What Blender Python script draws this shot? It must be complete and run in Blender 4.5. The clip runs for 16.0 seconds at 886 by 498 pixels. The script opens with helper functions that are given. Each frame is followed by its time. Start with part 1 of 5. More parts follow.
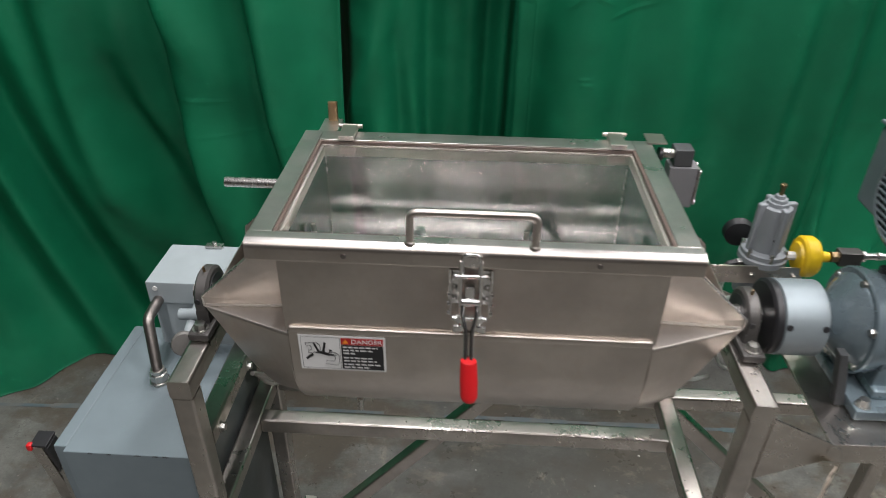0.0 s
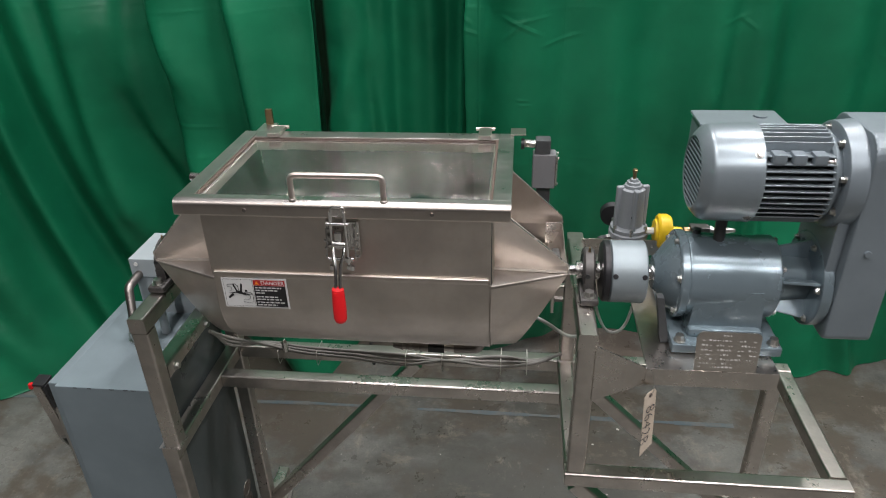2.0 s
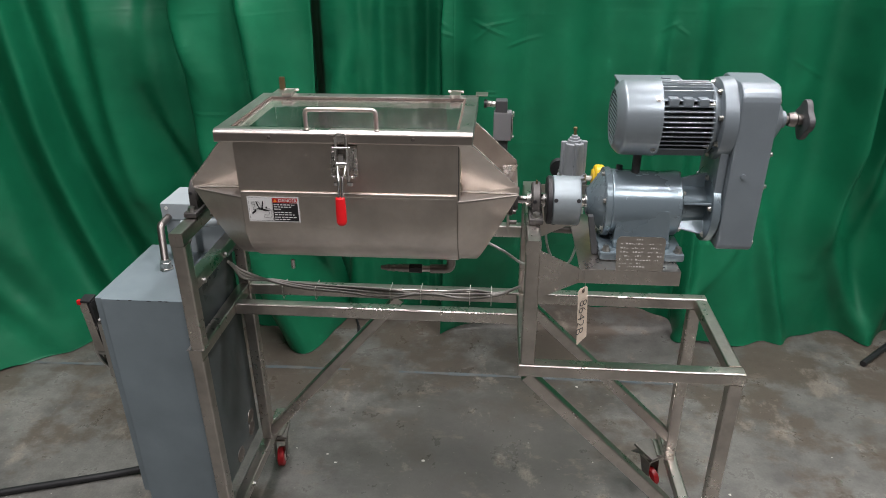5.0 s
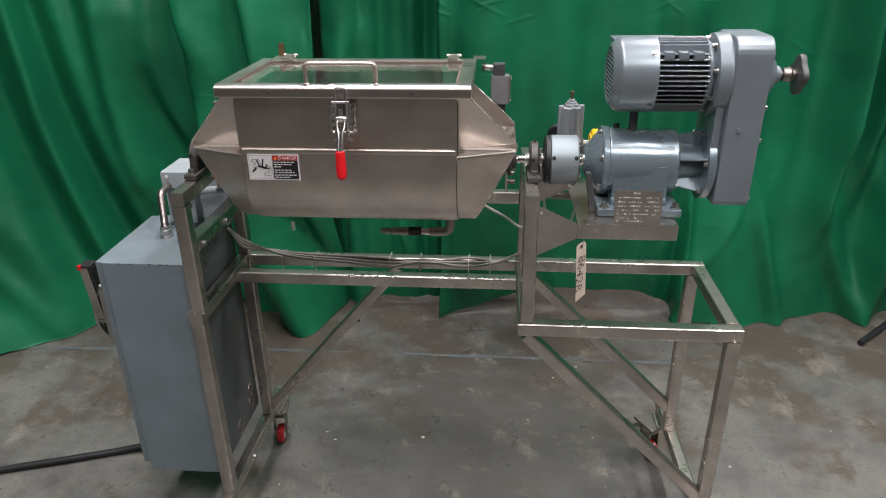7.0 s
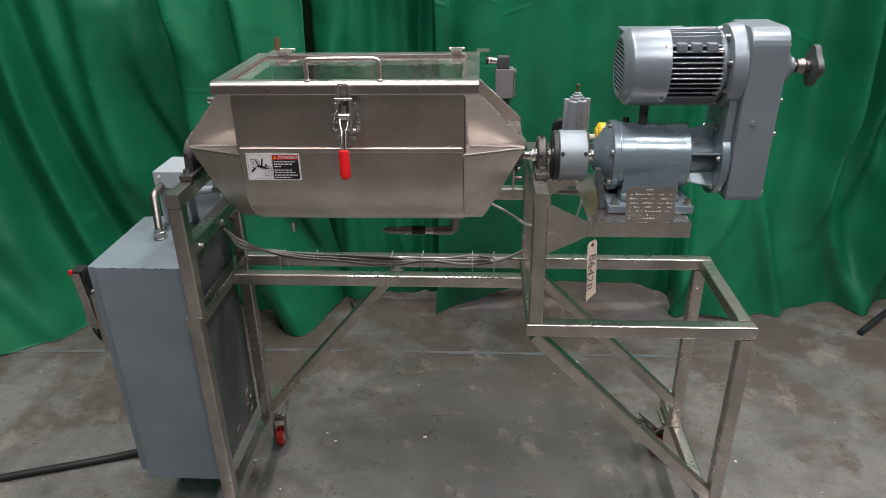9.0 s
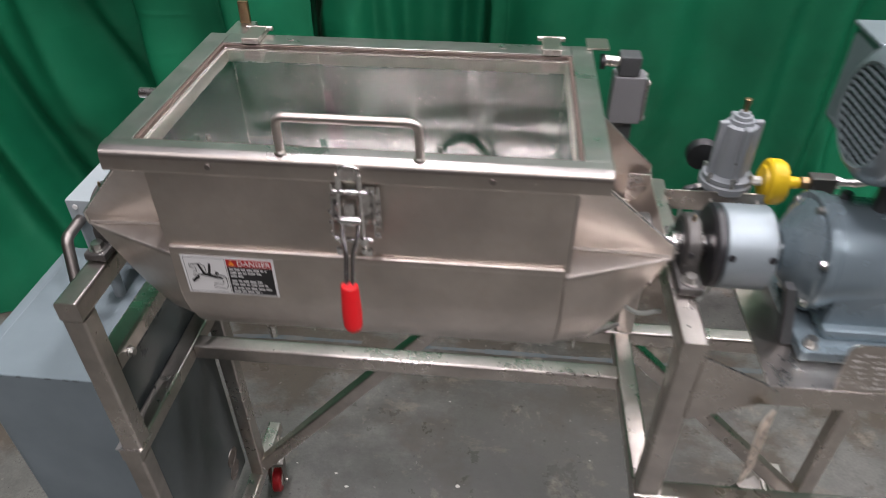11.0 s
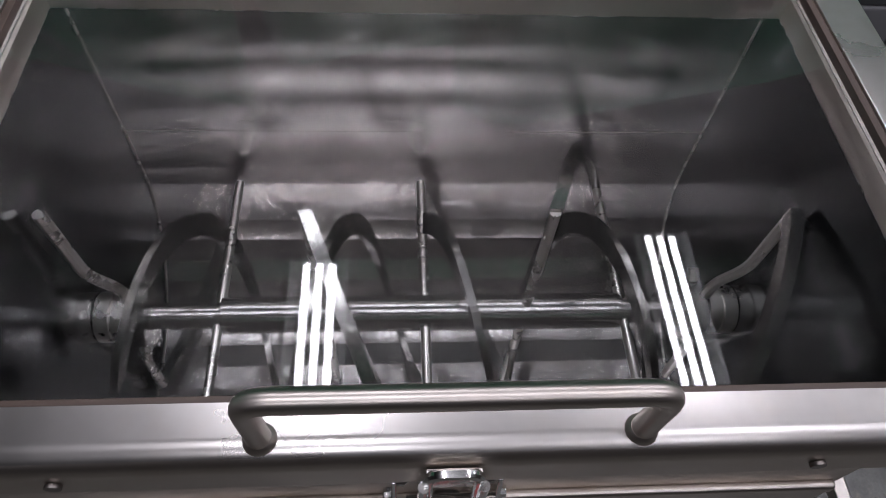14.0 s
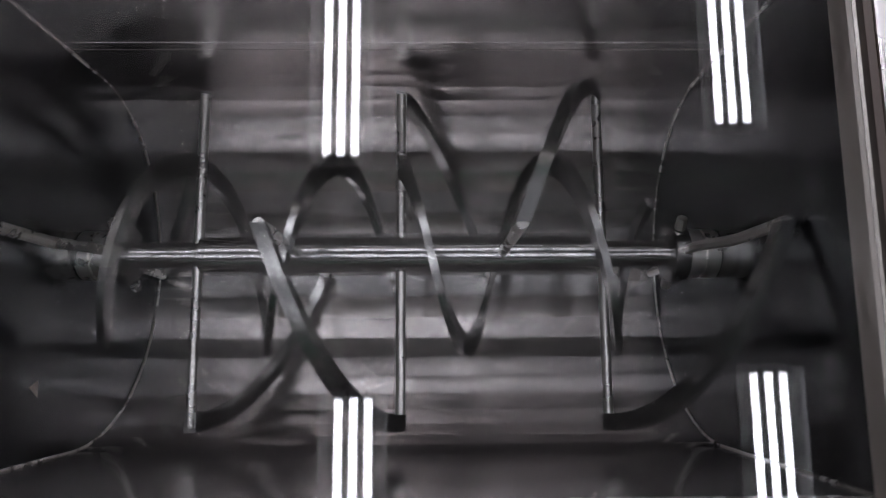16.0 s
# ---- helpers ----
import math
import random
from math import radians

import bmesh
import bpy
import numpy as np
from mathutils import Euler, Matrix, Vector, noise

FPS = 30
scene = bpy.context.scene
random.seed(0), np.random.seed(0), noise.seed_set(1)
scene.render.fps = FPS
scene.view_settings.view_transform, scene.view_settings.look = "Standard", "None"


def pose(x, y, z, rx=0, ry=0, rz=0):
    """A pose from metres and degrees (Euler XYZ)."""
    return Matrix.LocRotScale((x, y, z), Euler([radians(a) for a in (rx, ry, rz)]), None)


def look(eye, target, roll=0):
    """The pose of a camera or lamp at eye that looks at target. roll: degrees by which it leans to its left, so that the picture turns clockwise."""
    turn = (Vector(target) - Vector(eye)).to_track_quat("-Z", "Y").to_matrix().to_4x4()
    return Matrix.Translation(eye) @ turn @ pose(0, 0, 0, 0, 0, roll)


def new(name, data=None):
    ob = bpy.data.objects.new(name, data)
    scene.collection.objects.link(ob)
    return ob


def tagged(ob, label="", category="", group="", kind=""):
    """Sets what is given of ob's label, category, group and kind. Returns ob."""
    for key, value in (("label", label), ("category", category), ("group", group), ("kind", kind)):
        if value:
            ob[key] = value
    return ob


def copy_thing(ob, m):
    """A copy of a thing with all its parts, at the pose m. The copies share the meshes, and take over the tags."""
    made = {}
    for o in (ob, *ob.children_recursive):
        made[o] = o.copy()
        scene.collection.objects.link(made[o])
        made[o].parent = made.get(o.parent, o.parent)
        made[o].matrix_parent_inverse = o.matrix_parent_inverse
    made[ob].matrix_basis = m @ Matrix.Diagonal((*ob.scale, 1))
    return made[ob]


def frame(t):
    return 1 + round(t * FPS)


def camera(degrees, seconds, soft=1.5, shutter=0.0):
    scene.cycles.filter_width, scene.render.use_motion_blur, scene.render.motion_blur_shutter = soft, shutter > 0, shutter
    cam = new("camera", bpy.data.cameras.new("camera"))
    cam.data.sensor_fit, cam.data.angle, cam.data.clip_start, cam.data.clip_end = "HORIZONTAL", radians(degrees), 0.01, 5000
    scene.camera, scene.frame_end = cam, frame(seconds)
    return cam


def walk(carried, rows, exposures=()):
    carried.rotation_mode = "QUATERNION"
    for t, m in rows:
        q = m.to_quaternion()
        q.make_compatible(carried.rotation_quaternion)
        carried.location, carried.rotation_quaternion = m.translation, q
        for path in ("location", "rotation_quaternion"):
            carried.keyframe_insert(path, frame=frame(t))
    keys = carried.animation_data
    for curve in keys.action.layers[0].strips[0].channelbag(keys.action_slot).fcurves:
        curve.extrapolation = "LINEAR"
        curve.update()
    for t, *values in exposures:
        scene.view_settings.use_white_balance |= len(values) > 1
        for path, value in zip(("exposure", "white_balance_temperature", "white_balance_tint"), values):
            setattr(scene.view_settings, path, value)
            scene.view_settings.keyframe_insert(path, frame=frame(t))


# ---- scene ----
cam = camera(65.9, 16.0, soft=0.7, shutter=0.5)
PATH = [
    (0, (-0.002, -0.763, 2.011), (-0.083, 0.92, 0.934), 0.8),
    (0.5, (0.088, -0.923, 2.027), (-0.033, 0.801, 1.02), -0.1),
    (1, (0.158, -1.018, 2.032), (0.007, 0.732, 1.075), -1.7),
    (1.5, (0.244, -1.029, 2.036), (0.063, 0.722, 1.086), -1.7),
    (2, (0.318, -1.078, 2.033), (0.11, 0.662, 1.07), -1.6),
    (2.5, (0.369, -1.163, 2.028), (0.129, 0.577, 1.072), -1.6),
    (3, (0.386, -1.222, 2.018), (0.16, 0.527, 1.073), -1.2),
    (3.5, (0.382, -1.285, 2.005), (0.192, 0.472, 1.068), -0.9),
    (4, (0.369, -1.389, 2.006), (0.22, 0.375, 1.075), -0.5),
    (6.5, (0.382, -1.6, 1.864), (0.211, 0.234, 1.086), -0.4),
    (7, (0.373, -1.604, 1.848), (0.223, 0.205, 1.007), -0.7),
    (7.5, (0.365, -1.592, 1.843), (0.22, 0.208, 0.984), -0.6),
    (8, (0.359, -1.582, 1.846), (0.223, 0.222, 0.994), -0.9),
    (10.5, (0.254, -1.123, 1.872), (0.168, 0.548, 0.776), -0.7),
    (10.8, (0.233, -0.802, 1.922), (0.073, 0.796, 0.73), -0.3),
    (11, (0.18, -0.678, 1.936), (0.024, 0.888, 0.701), 0.0),
    (11.5, (0.041, -0.377, 1.881), (-0.081, 1.046, 0.481), 0.2),
    (12, (-0.045, -0.231, 1.829), (0.0, 1.025, 0.273), 1.3),
    (12.5, (-0.056, -0.189, 1.809), (0.11, 1.033, 0.234), 6.1),
    (13, (-0.043, -0.144, 1.796), (0.178, 1.063, 0.216), 7.2),
    (13.5, (-0.019, -0.103, 1.794), (0.16, 1.062, 0.178), 5.6),
    (14, (-0.025, -0.085, 1.816), (0.113, 1.021, 0.155), 5.5),
    (14.5, (-0.015, -0.081, 1.849), (0.064, 0.89, 0.102), 4.3),
    (15, (-0.016, -0.054, 1.872), (0.055, 0.783, 0.057), 4.7),
    (15.5, (-0.011, -0.005, 1.872), (0.053, 0.703, 0.003), 5.3),
    (16, (0.029, 0.114, 1.878), (0.055, 0.418, -0.099), 4.6),
]
EXPOSURES = [(0, -0.3, 6500, 9), (4, -0.1, 6500, 11), (7, 0.0, 6550, 13), (10.5, -0.1, 6450, 14), (11.5, -0.35, 6350, 16), (12, -1.0, 6150, 16), (12.5, -1.4, 6150, 16), (14, -1.7, 6050, 15), (15, -1.9, 6000, 14), (16, -2.05, 5950, 13)]
walk(cam, [(t, look(eye, target, roll)) for t, eye, target, roll in PATH], EXPOSURES)

# ---- light ----
world = bpy.data.worlds.new("hall_air")
scene.world = world
world.use_nodes = True
world.node_tree.nodes["Background"].inputs[0].default_value = (0.9, 0.95, 1.0, 1)
world.node_tree.nodes["Background"].inputs[1].default_value = 0.02
TUBE_POWER = 185.0

# ---- materials ----


def material(name, base=(0.5, 0.5, 0.5), rough=0.5, metal=0.0, **kw):
    """A principled material; returns it with its node tree and shader."""
    m = bpy.data.materials.new(name)
    m.use_nodes = True
    nt = m.node_tree
    sh = nt.nodes["Principled BSDF"]
    sh.inputs["Base Color"].default_value = (*base, 1)
    sh.inputs["Roughness"].default_value = rough
    sh.inputs["Metallic"].default_value = metal
    for key, value in kw.items():
        sh.inputs[key.replace("_", " ")].default_value = value
    return m, nt, sh


def coords(nt, scale=(1, 1, 1), kind="Object"):
    tc = nt.nodes.new("ShaderNodeTexCoord")
    mp = nt.nodes.new("ShaderNodeMapping")
    mp.inputs["Scale"].default_value = scale
    nt.links.new(tc.outputs[kind], mp.inputs["Vector"])
    return mp.outputs[0]


def noise_tex(nt, vec, scale, detail=4.0, rough=0.55):
    n = nt.nodes.new("ShaderNodeTexNoise")
    n.inputs["Scale"].default_value = scale
    n.inputs["Detail"].default_value = detail
    n.inputs["Roughness"].default_value = rough
    nt.links.new(vec, n.inputs["Vector"])
    return n.outputs["Fac"]


def ramp(nt, fac, stops):
    r = nt.nodes.new("ShaderNodeValToRGB")
    els = r.color_ramp.elements
    while len(els) < len(stops):
        els.new(0.5)
    for e, (p, c) in zip(els, stops):
        e.position = p
        e.color = (*c, 1) if len(c) == 3 else c
    nt.links.new(fac, r.inputs[0])
    return r.outputs[0]


def remap(nt, fac, a, b, c, d):
    r = nt.nodes.new("ShaderNodeMapRange")
    for i, v in enumerate((a, b, c, d)):
        r.inputs[i + 1].default_value = v
    nt.links.new(fac, r.inputs[0])
    return r.outputs[0]


def mixed(nt, fac, a, b, blend="MIX"):
    m = nt.nodes.new("ShaderNodeMix")
    m.data_type, m.blend_type = "RGBA", blend
    if isinstance(fac, float):
        m.inputs[0].default_value = fac
    else:
        nt.links.new(fac, m.inputs[0])
    for s, v in ((m.inputs[6], a), (m.inputs[7], b)):
        if isinstance(v, tuple):
            s.default_value = (*v, 1)
        else:
            nt.links.new(v, s)
    return m.outputs[2]


def bumped(nt, sh, height, strength, distance):
    b = nt.nodes.new("ShaderNodeBump")
    b.inputs["Strength"].default_value = strength
    b.inputs["Distance"].default_value = distance
    nt.links.new(height, b.inputs["Height"])
    nt.links.new(b.outputs[0], sh.inputs["Normal"])


def steel(name, base, lo, hi, grain=(6, 90, 90), stain=0.12, bump=0.08):
    """Brushed stainless steel: streaks along one axis, cloudy handling marks."""
    m, nt, sh = material(name, base, 0.3, 1.0)
    streak = noise_tex(nt, coords(nt, grain), 4.0, 3.0)
    cloud = noise_tex(nt, coords(nt, (1, 1, 1)), 7.0, 5.0, 0.6)
    fine = noise_tex(nt, coords(nt, (1, 1, 1)), 60.0, 3.0)
    dark = tuple(c * (1 - stain * 2.0) for c in base)
    col = mixed(nt, remap(nt, cloud, 0.38, 0.72, 0.0, 1.0), base, dark)
    col = mixed(nt, remap(nt, fine, 0.5, 0.8, 0.0, 0.35), col, (base[0] * 0.86, base[1] * 0.8, base[2] * 0.74))
    nt.links.new(col, sh.inputs["Base Color"])
    add = nt.nodes.new("ShaderNodeMath")
    add.operation = "MULTIPLY_ADD"
    nt.links.new(streak, add.inputs[0])
    add.inputs[1].default_value = 0.6
    nt.links.new(cloud, add.inputs[2])
    nt.links.new(remap(nt, add.outputs[0], 0.45, 1.15, lo, hi), sh.inputs["Roughness"])
    if bump:
        bumped(nt, sh, streak, bump, 0.0006)
    return m


STEEL = steel("brushed_stainless", (0.69, 0.63, 0.575), 0.36, 0.46)
# lighter, rougher copy of the steel so that ledges and welds look lit
STEEL_LEDGE = steel("lightened_stainless", (0.76, 0.71, 0.66), 0.48, 0.60, (20, 20, 20), 0.08, 0.0)
STEEL_TUBE = steel("stainless_tube", (0.63, 0.585, 0.54), 0.22, 0.40, (14, 14, 14), 0.2, 0.0)
STEEL_IN = steel("mill_stainless", (0.82, 0.785, 0.775), 0.145, 0.22, (2, 22, 22), 0.14, 0.02)
# end plate steel, base darkened for the dark surroundings it mirrors
STEEL_END = steel("darkened_mirror_stainless", (0.26, 0.265, 0.27), 0.12, 0.22, (8, 8, 8), 0.2, 0.03)
RIBBON = steel("worn_polished_steel", (0.37, 0.36, 0.35), 0.15, 0.28, (16, 16, 16), 0.15)
SHAFT = steel("ground_shaft_steel", (0.60, 0.585, 0.575), 0.18, 0.26, (60, 8, 8), 0.1, 0.0)
for m_ in (STEEL_IN, SHAFT):  # turned and rolled round the x axis: highlights are drawn out along it
    tan_ = m_.node_tree.nodes.new("ShaderNodeTangent")
    tan_.direction_type, tan_.axis = "RADIAL", "X"
    sh_ = m_.node_tree.nodes["Principled BSDF"]
    m_.node_tree.links.new(tan_.outputs[0], sh_.inputs["Tangent"])
    sh_.inputs["Anisotropic"].default_value, sh_.inputs["Anisotropic Rotation"].default_value = 0.95, 0.25
tan_ = STEEL.node_tree.nodes.new("ShaderNodeTangent")
tan_.direction_type, tan_.axis = "RADIAL", "X"
sh_ = STEEL.node_tree.nodes["Principled BSDF"]
STEEL.node_tree.links.new(tan_.outputs[0], sh_.inputs["Tangent"])
sh_.inputs["Anisotropic"].default_value, sh_.inputs["Anisotropic Rotation"].default_value = 0.6, 0.25
STEEL_SATIN = steel("satin_stainless", (0.66, 0.63, 0.60), 0.2, 0.42, (3, 5, 5), 0.17, 0.0)
STEEL_BRIGHT = steel("polished_stainless", (0.74, 0.71, 0.68), 0.2, 0.36, (20, 20, 20), 0.08)
STEEL_DARK = steel("worn_steel", (0.33, 0.30, 0.28), 0.3, 0.5, (20, 20, 20), 0.2)
CHROME = material("chrome", (0.80, 0.79, 0.77), 0.2, 1.0)[0]
ZINC = steel("zinc_bolt", (0.62, 0.61, 0.58), 0.2, 0.4, (30, 30, 30), 0.2)


def paint(name, base, rough=0.4, chip=0.0, relief=0.12, scale=160.0, chip_colour=(0.05, 0.05, 0.05), metal=0.0):
    m, nt, sh = material(name, base, rough, metal)
    cloud = noise_tex(nt, coords(nt), 6.0, 5.0)
    fine = noise_tex(nt, coords(nt), scale, 3.0)
    dark = tuple(c * 0.82 for c in base)
    col = mixed(nt, remap(nt, cloud, 0.35, 0.7, 0.0, 1.0), base, dark)
    if chip:
        spots = noise_tex(nt, coords(nt), 34.0, 6.0, 0.7)
        col = mixed(nt, remap(nt, spots, 0.74 - chip, 0.77 - chip, 0.0, 1.0), col, chip_colour)
    nt.links.new(col, sh.inputs["Base Color"])
    nt.links.new(remap(nt, cloud, 0.3, 0.7, rough - 0.06, rough + 0.1), sh.inputs["Roughness"])
    bumped(nt, sh, fine, relief, 0.0008)
    return m


GREY_PAINT = paint("grey_machine_paint", (0.22, 0.26, 0.285), 0.36, 0.0, 0.10, 90.0, metal=0.3)
GEAR_PAINT = paint("glossy_grey_paint", (0.215, 0.275, 0.305), 0.26, 0.0, 0.4, 55.0, metal=0.45)
SILVER_PAINT = paint("silver_paint", (0.255, 0.30, 0.325), 0.32, 0.0, 0.25, 90.0, metal=0.45)
DULL_SILVER = paint("dull_silver_paint", (0.30, 0.35, 0.37), 0.46, 0.0, 0.25, 90.0, metal=0.4)
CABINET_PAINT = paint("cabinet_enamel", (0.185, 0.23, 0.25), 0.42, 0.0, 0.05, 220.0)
# cabinet enamel darkened for the shade on the side towards the stand
SHADED_SIDE_PAINT = paint("shaded_side_enamel", (0.075, 0.09, 0.092), 0.32, 0.0, 0.05, 220.0)
FITTING = paint("dull_cast_fitting", (0.21, 0.20, 0.185), 0.45, 0.0, 0.15, 140.0, metal=0.3)
BOX_PAINT = paint("box_enamel", (0.34, 0.385, 0.40), 0.42, 0.01, 0.05, 220.0)
REG_PAINT = paint("cast_grey_paint", (0.25, 0.27, 0.285), 0.45, 0.03, 0.2, 140.0)
CAST_IRON = paint("cast_iron_grey", (0.10, 0.095, 0.09), 0.42, 0.0, 0.25, 120.0, metal=0.5)
SWITCH_GREY = paint("dark_grey_casting", (0.17, 0.17, 0.175), 0.45, 0.02, 0.2, 140.0)
CAST_DARK = paint("dark_casting", (0.055, 0.058, 0.06), 0.45, 0.0, 0.25, 140.0)
BLACK = paint("black_plastic", (0.018, 0.018, 0.02), 0.42, 0.0, 0.08, 200.0)
BLACK_RUBBER = paint("black_rubber", (0.012, 0.012, 0.013), 0.55, 0.0, 0.08, 200.0)
RED_GRIP = material("red_vinyl_grip", (0.62, 0.012, 0.016), 0.3, 0.0)[0]
RED_WHEEL = paint("red_urethane", (0.42, 0.015, 0.02), 0.35)
YELLOW = paint("yellow_plastic", (0.78, 0.52, 0.015), 0.38, 0.0, 0.06)
BRASS = steel("tarnished_brass", (0.42, 0.30, 0.17), 0.25, 0.45, (20, 20, 20), 0.2)
CABLE_GREY = paint("grey_cable_jacket", (0.30, 0.285, 0.26), 0.45, 0.0, 0.05)
TUBE_CLEAR = material("milky_tubing", (0.62, 0.64, 0.6), 0.3, 0.0, Transmission_Weight=0.35)[0]
TIE_WHITE = material("nylon_tie", (0.62, 0.6, 0.55), 0.4)[0]
GASKET = paint("brown_gasket", (0.10, 0.07, 0.055), 0.45, 0.0, 0.1)
STICKER_WHITE = material("sticker_white", (0.72, 0.72, 0.70), 0.35)[0]
STICKER_BLACK = material("sticker_black", (0.016, 0.016, 0.017), 0.35)[0]
STICKER_RED = material("sticker_red", (0.42, 0.018, 0.018), 0.35)[0]
STICKER_ORANGE = material("sticker_orange", (0.85, 0.27, 0.03), 0.35)[0]
INK = material("marker_ink", (0.03, 0.03, 0.035), 0.5)[0]
MARK = material("engraved_light_mark", (0.80, 0.78, 0.74), 0.35, 0.0)[0]

# manila tag card
TAG, nt_, sh_ = material("manila_card", (0.66, 0.56, 0.44), 0.7)
nt_.links.new(ramp(nt_, noise_tex(nt_, coords(nt_), 30.0, 5.0), [(0.3, (0.60, 0.50, 0.39)), (0.7, (0.70, 0.60, 0.49))]), sh_.inputs["Base Color"])

# lid pane
PANE, nt_, sh_ = material("clear_pane", (0.965, 0.985, 0.975), 0.015, 0.0, Transmission_Weight=1.0, IOR=1.5)
smear = noise_tex(nt_, coords(nt_, (1, 3, 1)), 9.0, 6.0, 0.65)
nt_.links.new(remap(nt_, smear, 0.55, 0.85, 0.0, 0.02), sh_.inputs["Roughness"])

# curtain cloth
SEAM_A, SEAM_B = 0.17, 0.47
CURTAIN, nt_, sh_ = material("green_satin_cloth", (0.008, 0.17, 0.07), 0.44, 0.0, Specular_IOR_Level=0.34)
vec_ = coords(nt_)
cloud_ = noise_tex(nt_, vec_, 2.2, 4.0)
weave_ = noise_tex(nt_, coords(nt_, (260, 260, 60)), 3.0, 2.0)
crease_ = noise_tex(nt_, coords(nt_, (1.0, 1.0, 1.6)), 4.0, 2.5, 0.5)
nt_.links.new(ramp(nt_, cloud_, [(0.3, (0.0036, 0.104, 0.046)), (0.72, (0.0066, 0.178, 0.079))]), sh_.inputs["Base Color"])
mul_ = nt_.nodes.new("ShaderNodeMath")
mul_.operation = "MULTIPLY_ADD"
nt_.links.new(weave_, mul_.inputs[0])
mul_.inputs[1].default_value = 0.010
nt_.links.new(crease_, mul_.inputs[2])
# sewn seams and packing creases as thin ridges
xyz_ = nt_.nodes.new("ShaderNodeSeparateXYZ")
nt_.links.new(vec_, xyz_.inputs[0])


def ridge(axis, at, wide):
    d = nt_.nodes.new("ShaderNodeMath")
    d.operation = "SUBTRACT"
    nt_.links.new(xyz_.outputs[axis], d.inputs[0])
    d.inputs[1].default_value = at
    a = nt_.nodes.new("ShaderNodeMath")
    a.operation = "ABSOLUTE"
    nt_.links.new(d.outputs[0], a.inputs[0])
    return remap(nt_, a.outputs[0], 0.0, wide, 1.0, 0.0)


def packing_crease(x, z, turn, long, wide):
    """A short straight crease pressed into the cloth, fading out at both ends."""
    mp = nt_.nodes.new("ShaderNodeMapping")
    mp.vector_type = "TEXTURE"
    mp.inputs["Location"].default_value = (x, 0, z)
    mp.inputs["Rotation"].default_value = (0, radians(turn), 0)
    mp.inputs["Scale"].default_value = (long, 1, wide)
    nt_.links.new(vec_, mp.inputs["Vector"])
    ax = nt_.nodes.new("ShaderNodeVectorMath")
    ax.operation = "ABSOLUTE"
    nt_.links.new(mp.outputs[0], ax.inputs[0])
    sp = nt_.nodes.new("ShaderNodeSeparateXYZ")
    nt_.links.new(ax.outputs[0], sp.inputs[0])
    both = nt_.nodes.new("ShaderNodeMath")
    both.operation = "MULTIPLY"
    nt_.links.new(remap(nt_, sp.outputs[0], 0.5, 1.0, 1.0, 0.0), both.inputs[0])
    nt_.links.new(remap(nt_, sp.outputs[2], 0.0, 1.0, 1.0, 0.0), both.inputs[1])
    return both.outputs[0]


height_ = mul_.outputs[0]
RIDGES = [(ridge(*r_), k_) for r_, k_ in (((0, SEAM_A, 0.006), 0.16), ((0, SEAM_B, 0.006), 0.06), ((2, 1.08, 0.012), 0.06), ((2, 0.52, 0.012), 0.07), ((2, 1.62, 0.012), 0.06))]
RIDGES += [(packing_crease(*r_), k_) for r_, k_ in (((0.32, 1.57, 25, 0.09, 0.012), 0.28), ((0.30, 1.56, -40, 0.06, 0.012), 0.24), ((0.35, 1.59, -8, 0.08, 0.010), 0.20), ((0.46, 1.515, -14, 0.09, 0.012), 0.24), ((0.13, 1.54, 15, 0.05, 0.012), 0.28), ((0.11, 1.59, 38, 0.05, 0.012), 0.24),
                                                  ((1.11, 1.55, 35, 0.05, 0.012), 0.24), ((1.06, 1.56, -20, 0.06, 0.012), 0.20), ((0.33, 1.32, 5, 0.03, 0.008), 0.20), ((0.34, 1.30, 8, 0.03, 0.008), 0.16), ((1.75, 1.35, 28, 0.12, 0.014), 0.24), ((-1.05, 1.48, -10, 0.12, 0.014), 0.16), ((-0.9, 1.2, 6, 0.10, 0.012), 0.16))]
for source_, size_ in RIDGES:
    up_ = nt_.nodes.new("ShaderNodeMath")
    up_.operation = "MULTIPLY_ADD"
    nt_.links.new(source_, up_.inputs[0])
    up_.inputs[1].default_value = size_
    nt_.links.new(height_, up_.inputs[2])
    height_ = up_.outputs[0]
bumped(nt_, sh_, height_, 0.6, 0.013)

# sealed concrete
CONCRETE, nt_, sh_ = material("sealed_concrete", (0.2, 0.19, 0.18), 0.35)
vec_ = coords(nt_)
big_ = noise_tex(nt_, vec_, 0.9, 5.0, 0.6)
mid_ = noise_tex(nt_, vec_, 5.5, 8.0, 0.7)
grit_ = noise_tex(nt_, vec_, 120.0, 3.0, 0.6)
film_ = noise_tex(nt_, coords(nt_, (1.0, 1.15, 1)), 2.1, 9.0, 0.7)
worn_ = noise_tex(nt_, coords(nt_, (1.3, 0.8, 1)), 3.4, 8.0, 0.75)
pits_ = noise_tex(nt_, vec_, 46.0, 4.0, 0.6)
split_ = nt_.nodes.new("ShaderNodeSeparateXYZ")
nt_.links.new(vec_, split_.inputs[0])
col_ = ramp(nt_, big_, [(0.3, (0.124, 0.124, 0.112)), (0.5, (0.166, 0.165, 0.150)), (0.72, (0.212, 0.209, 0.187))])
col_ = mixed(nt_, remap(nt_, mid_, 0.44, 0.66, 0.0, 0.75), col_, (0.068, 0.066, 0.061))
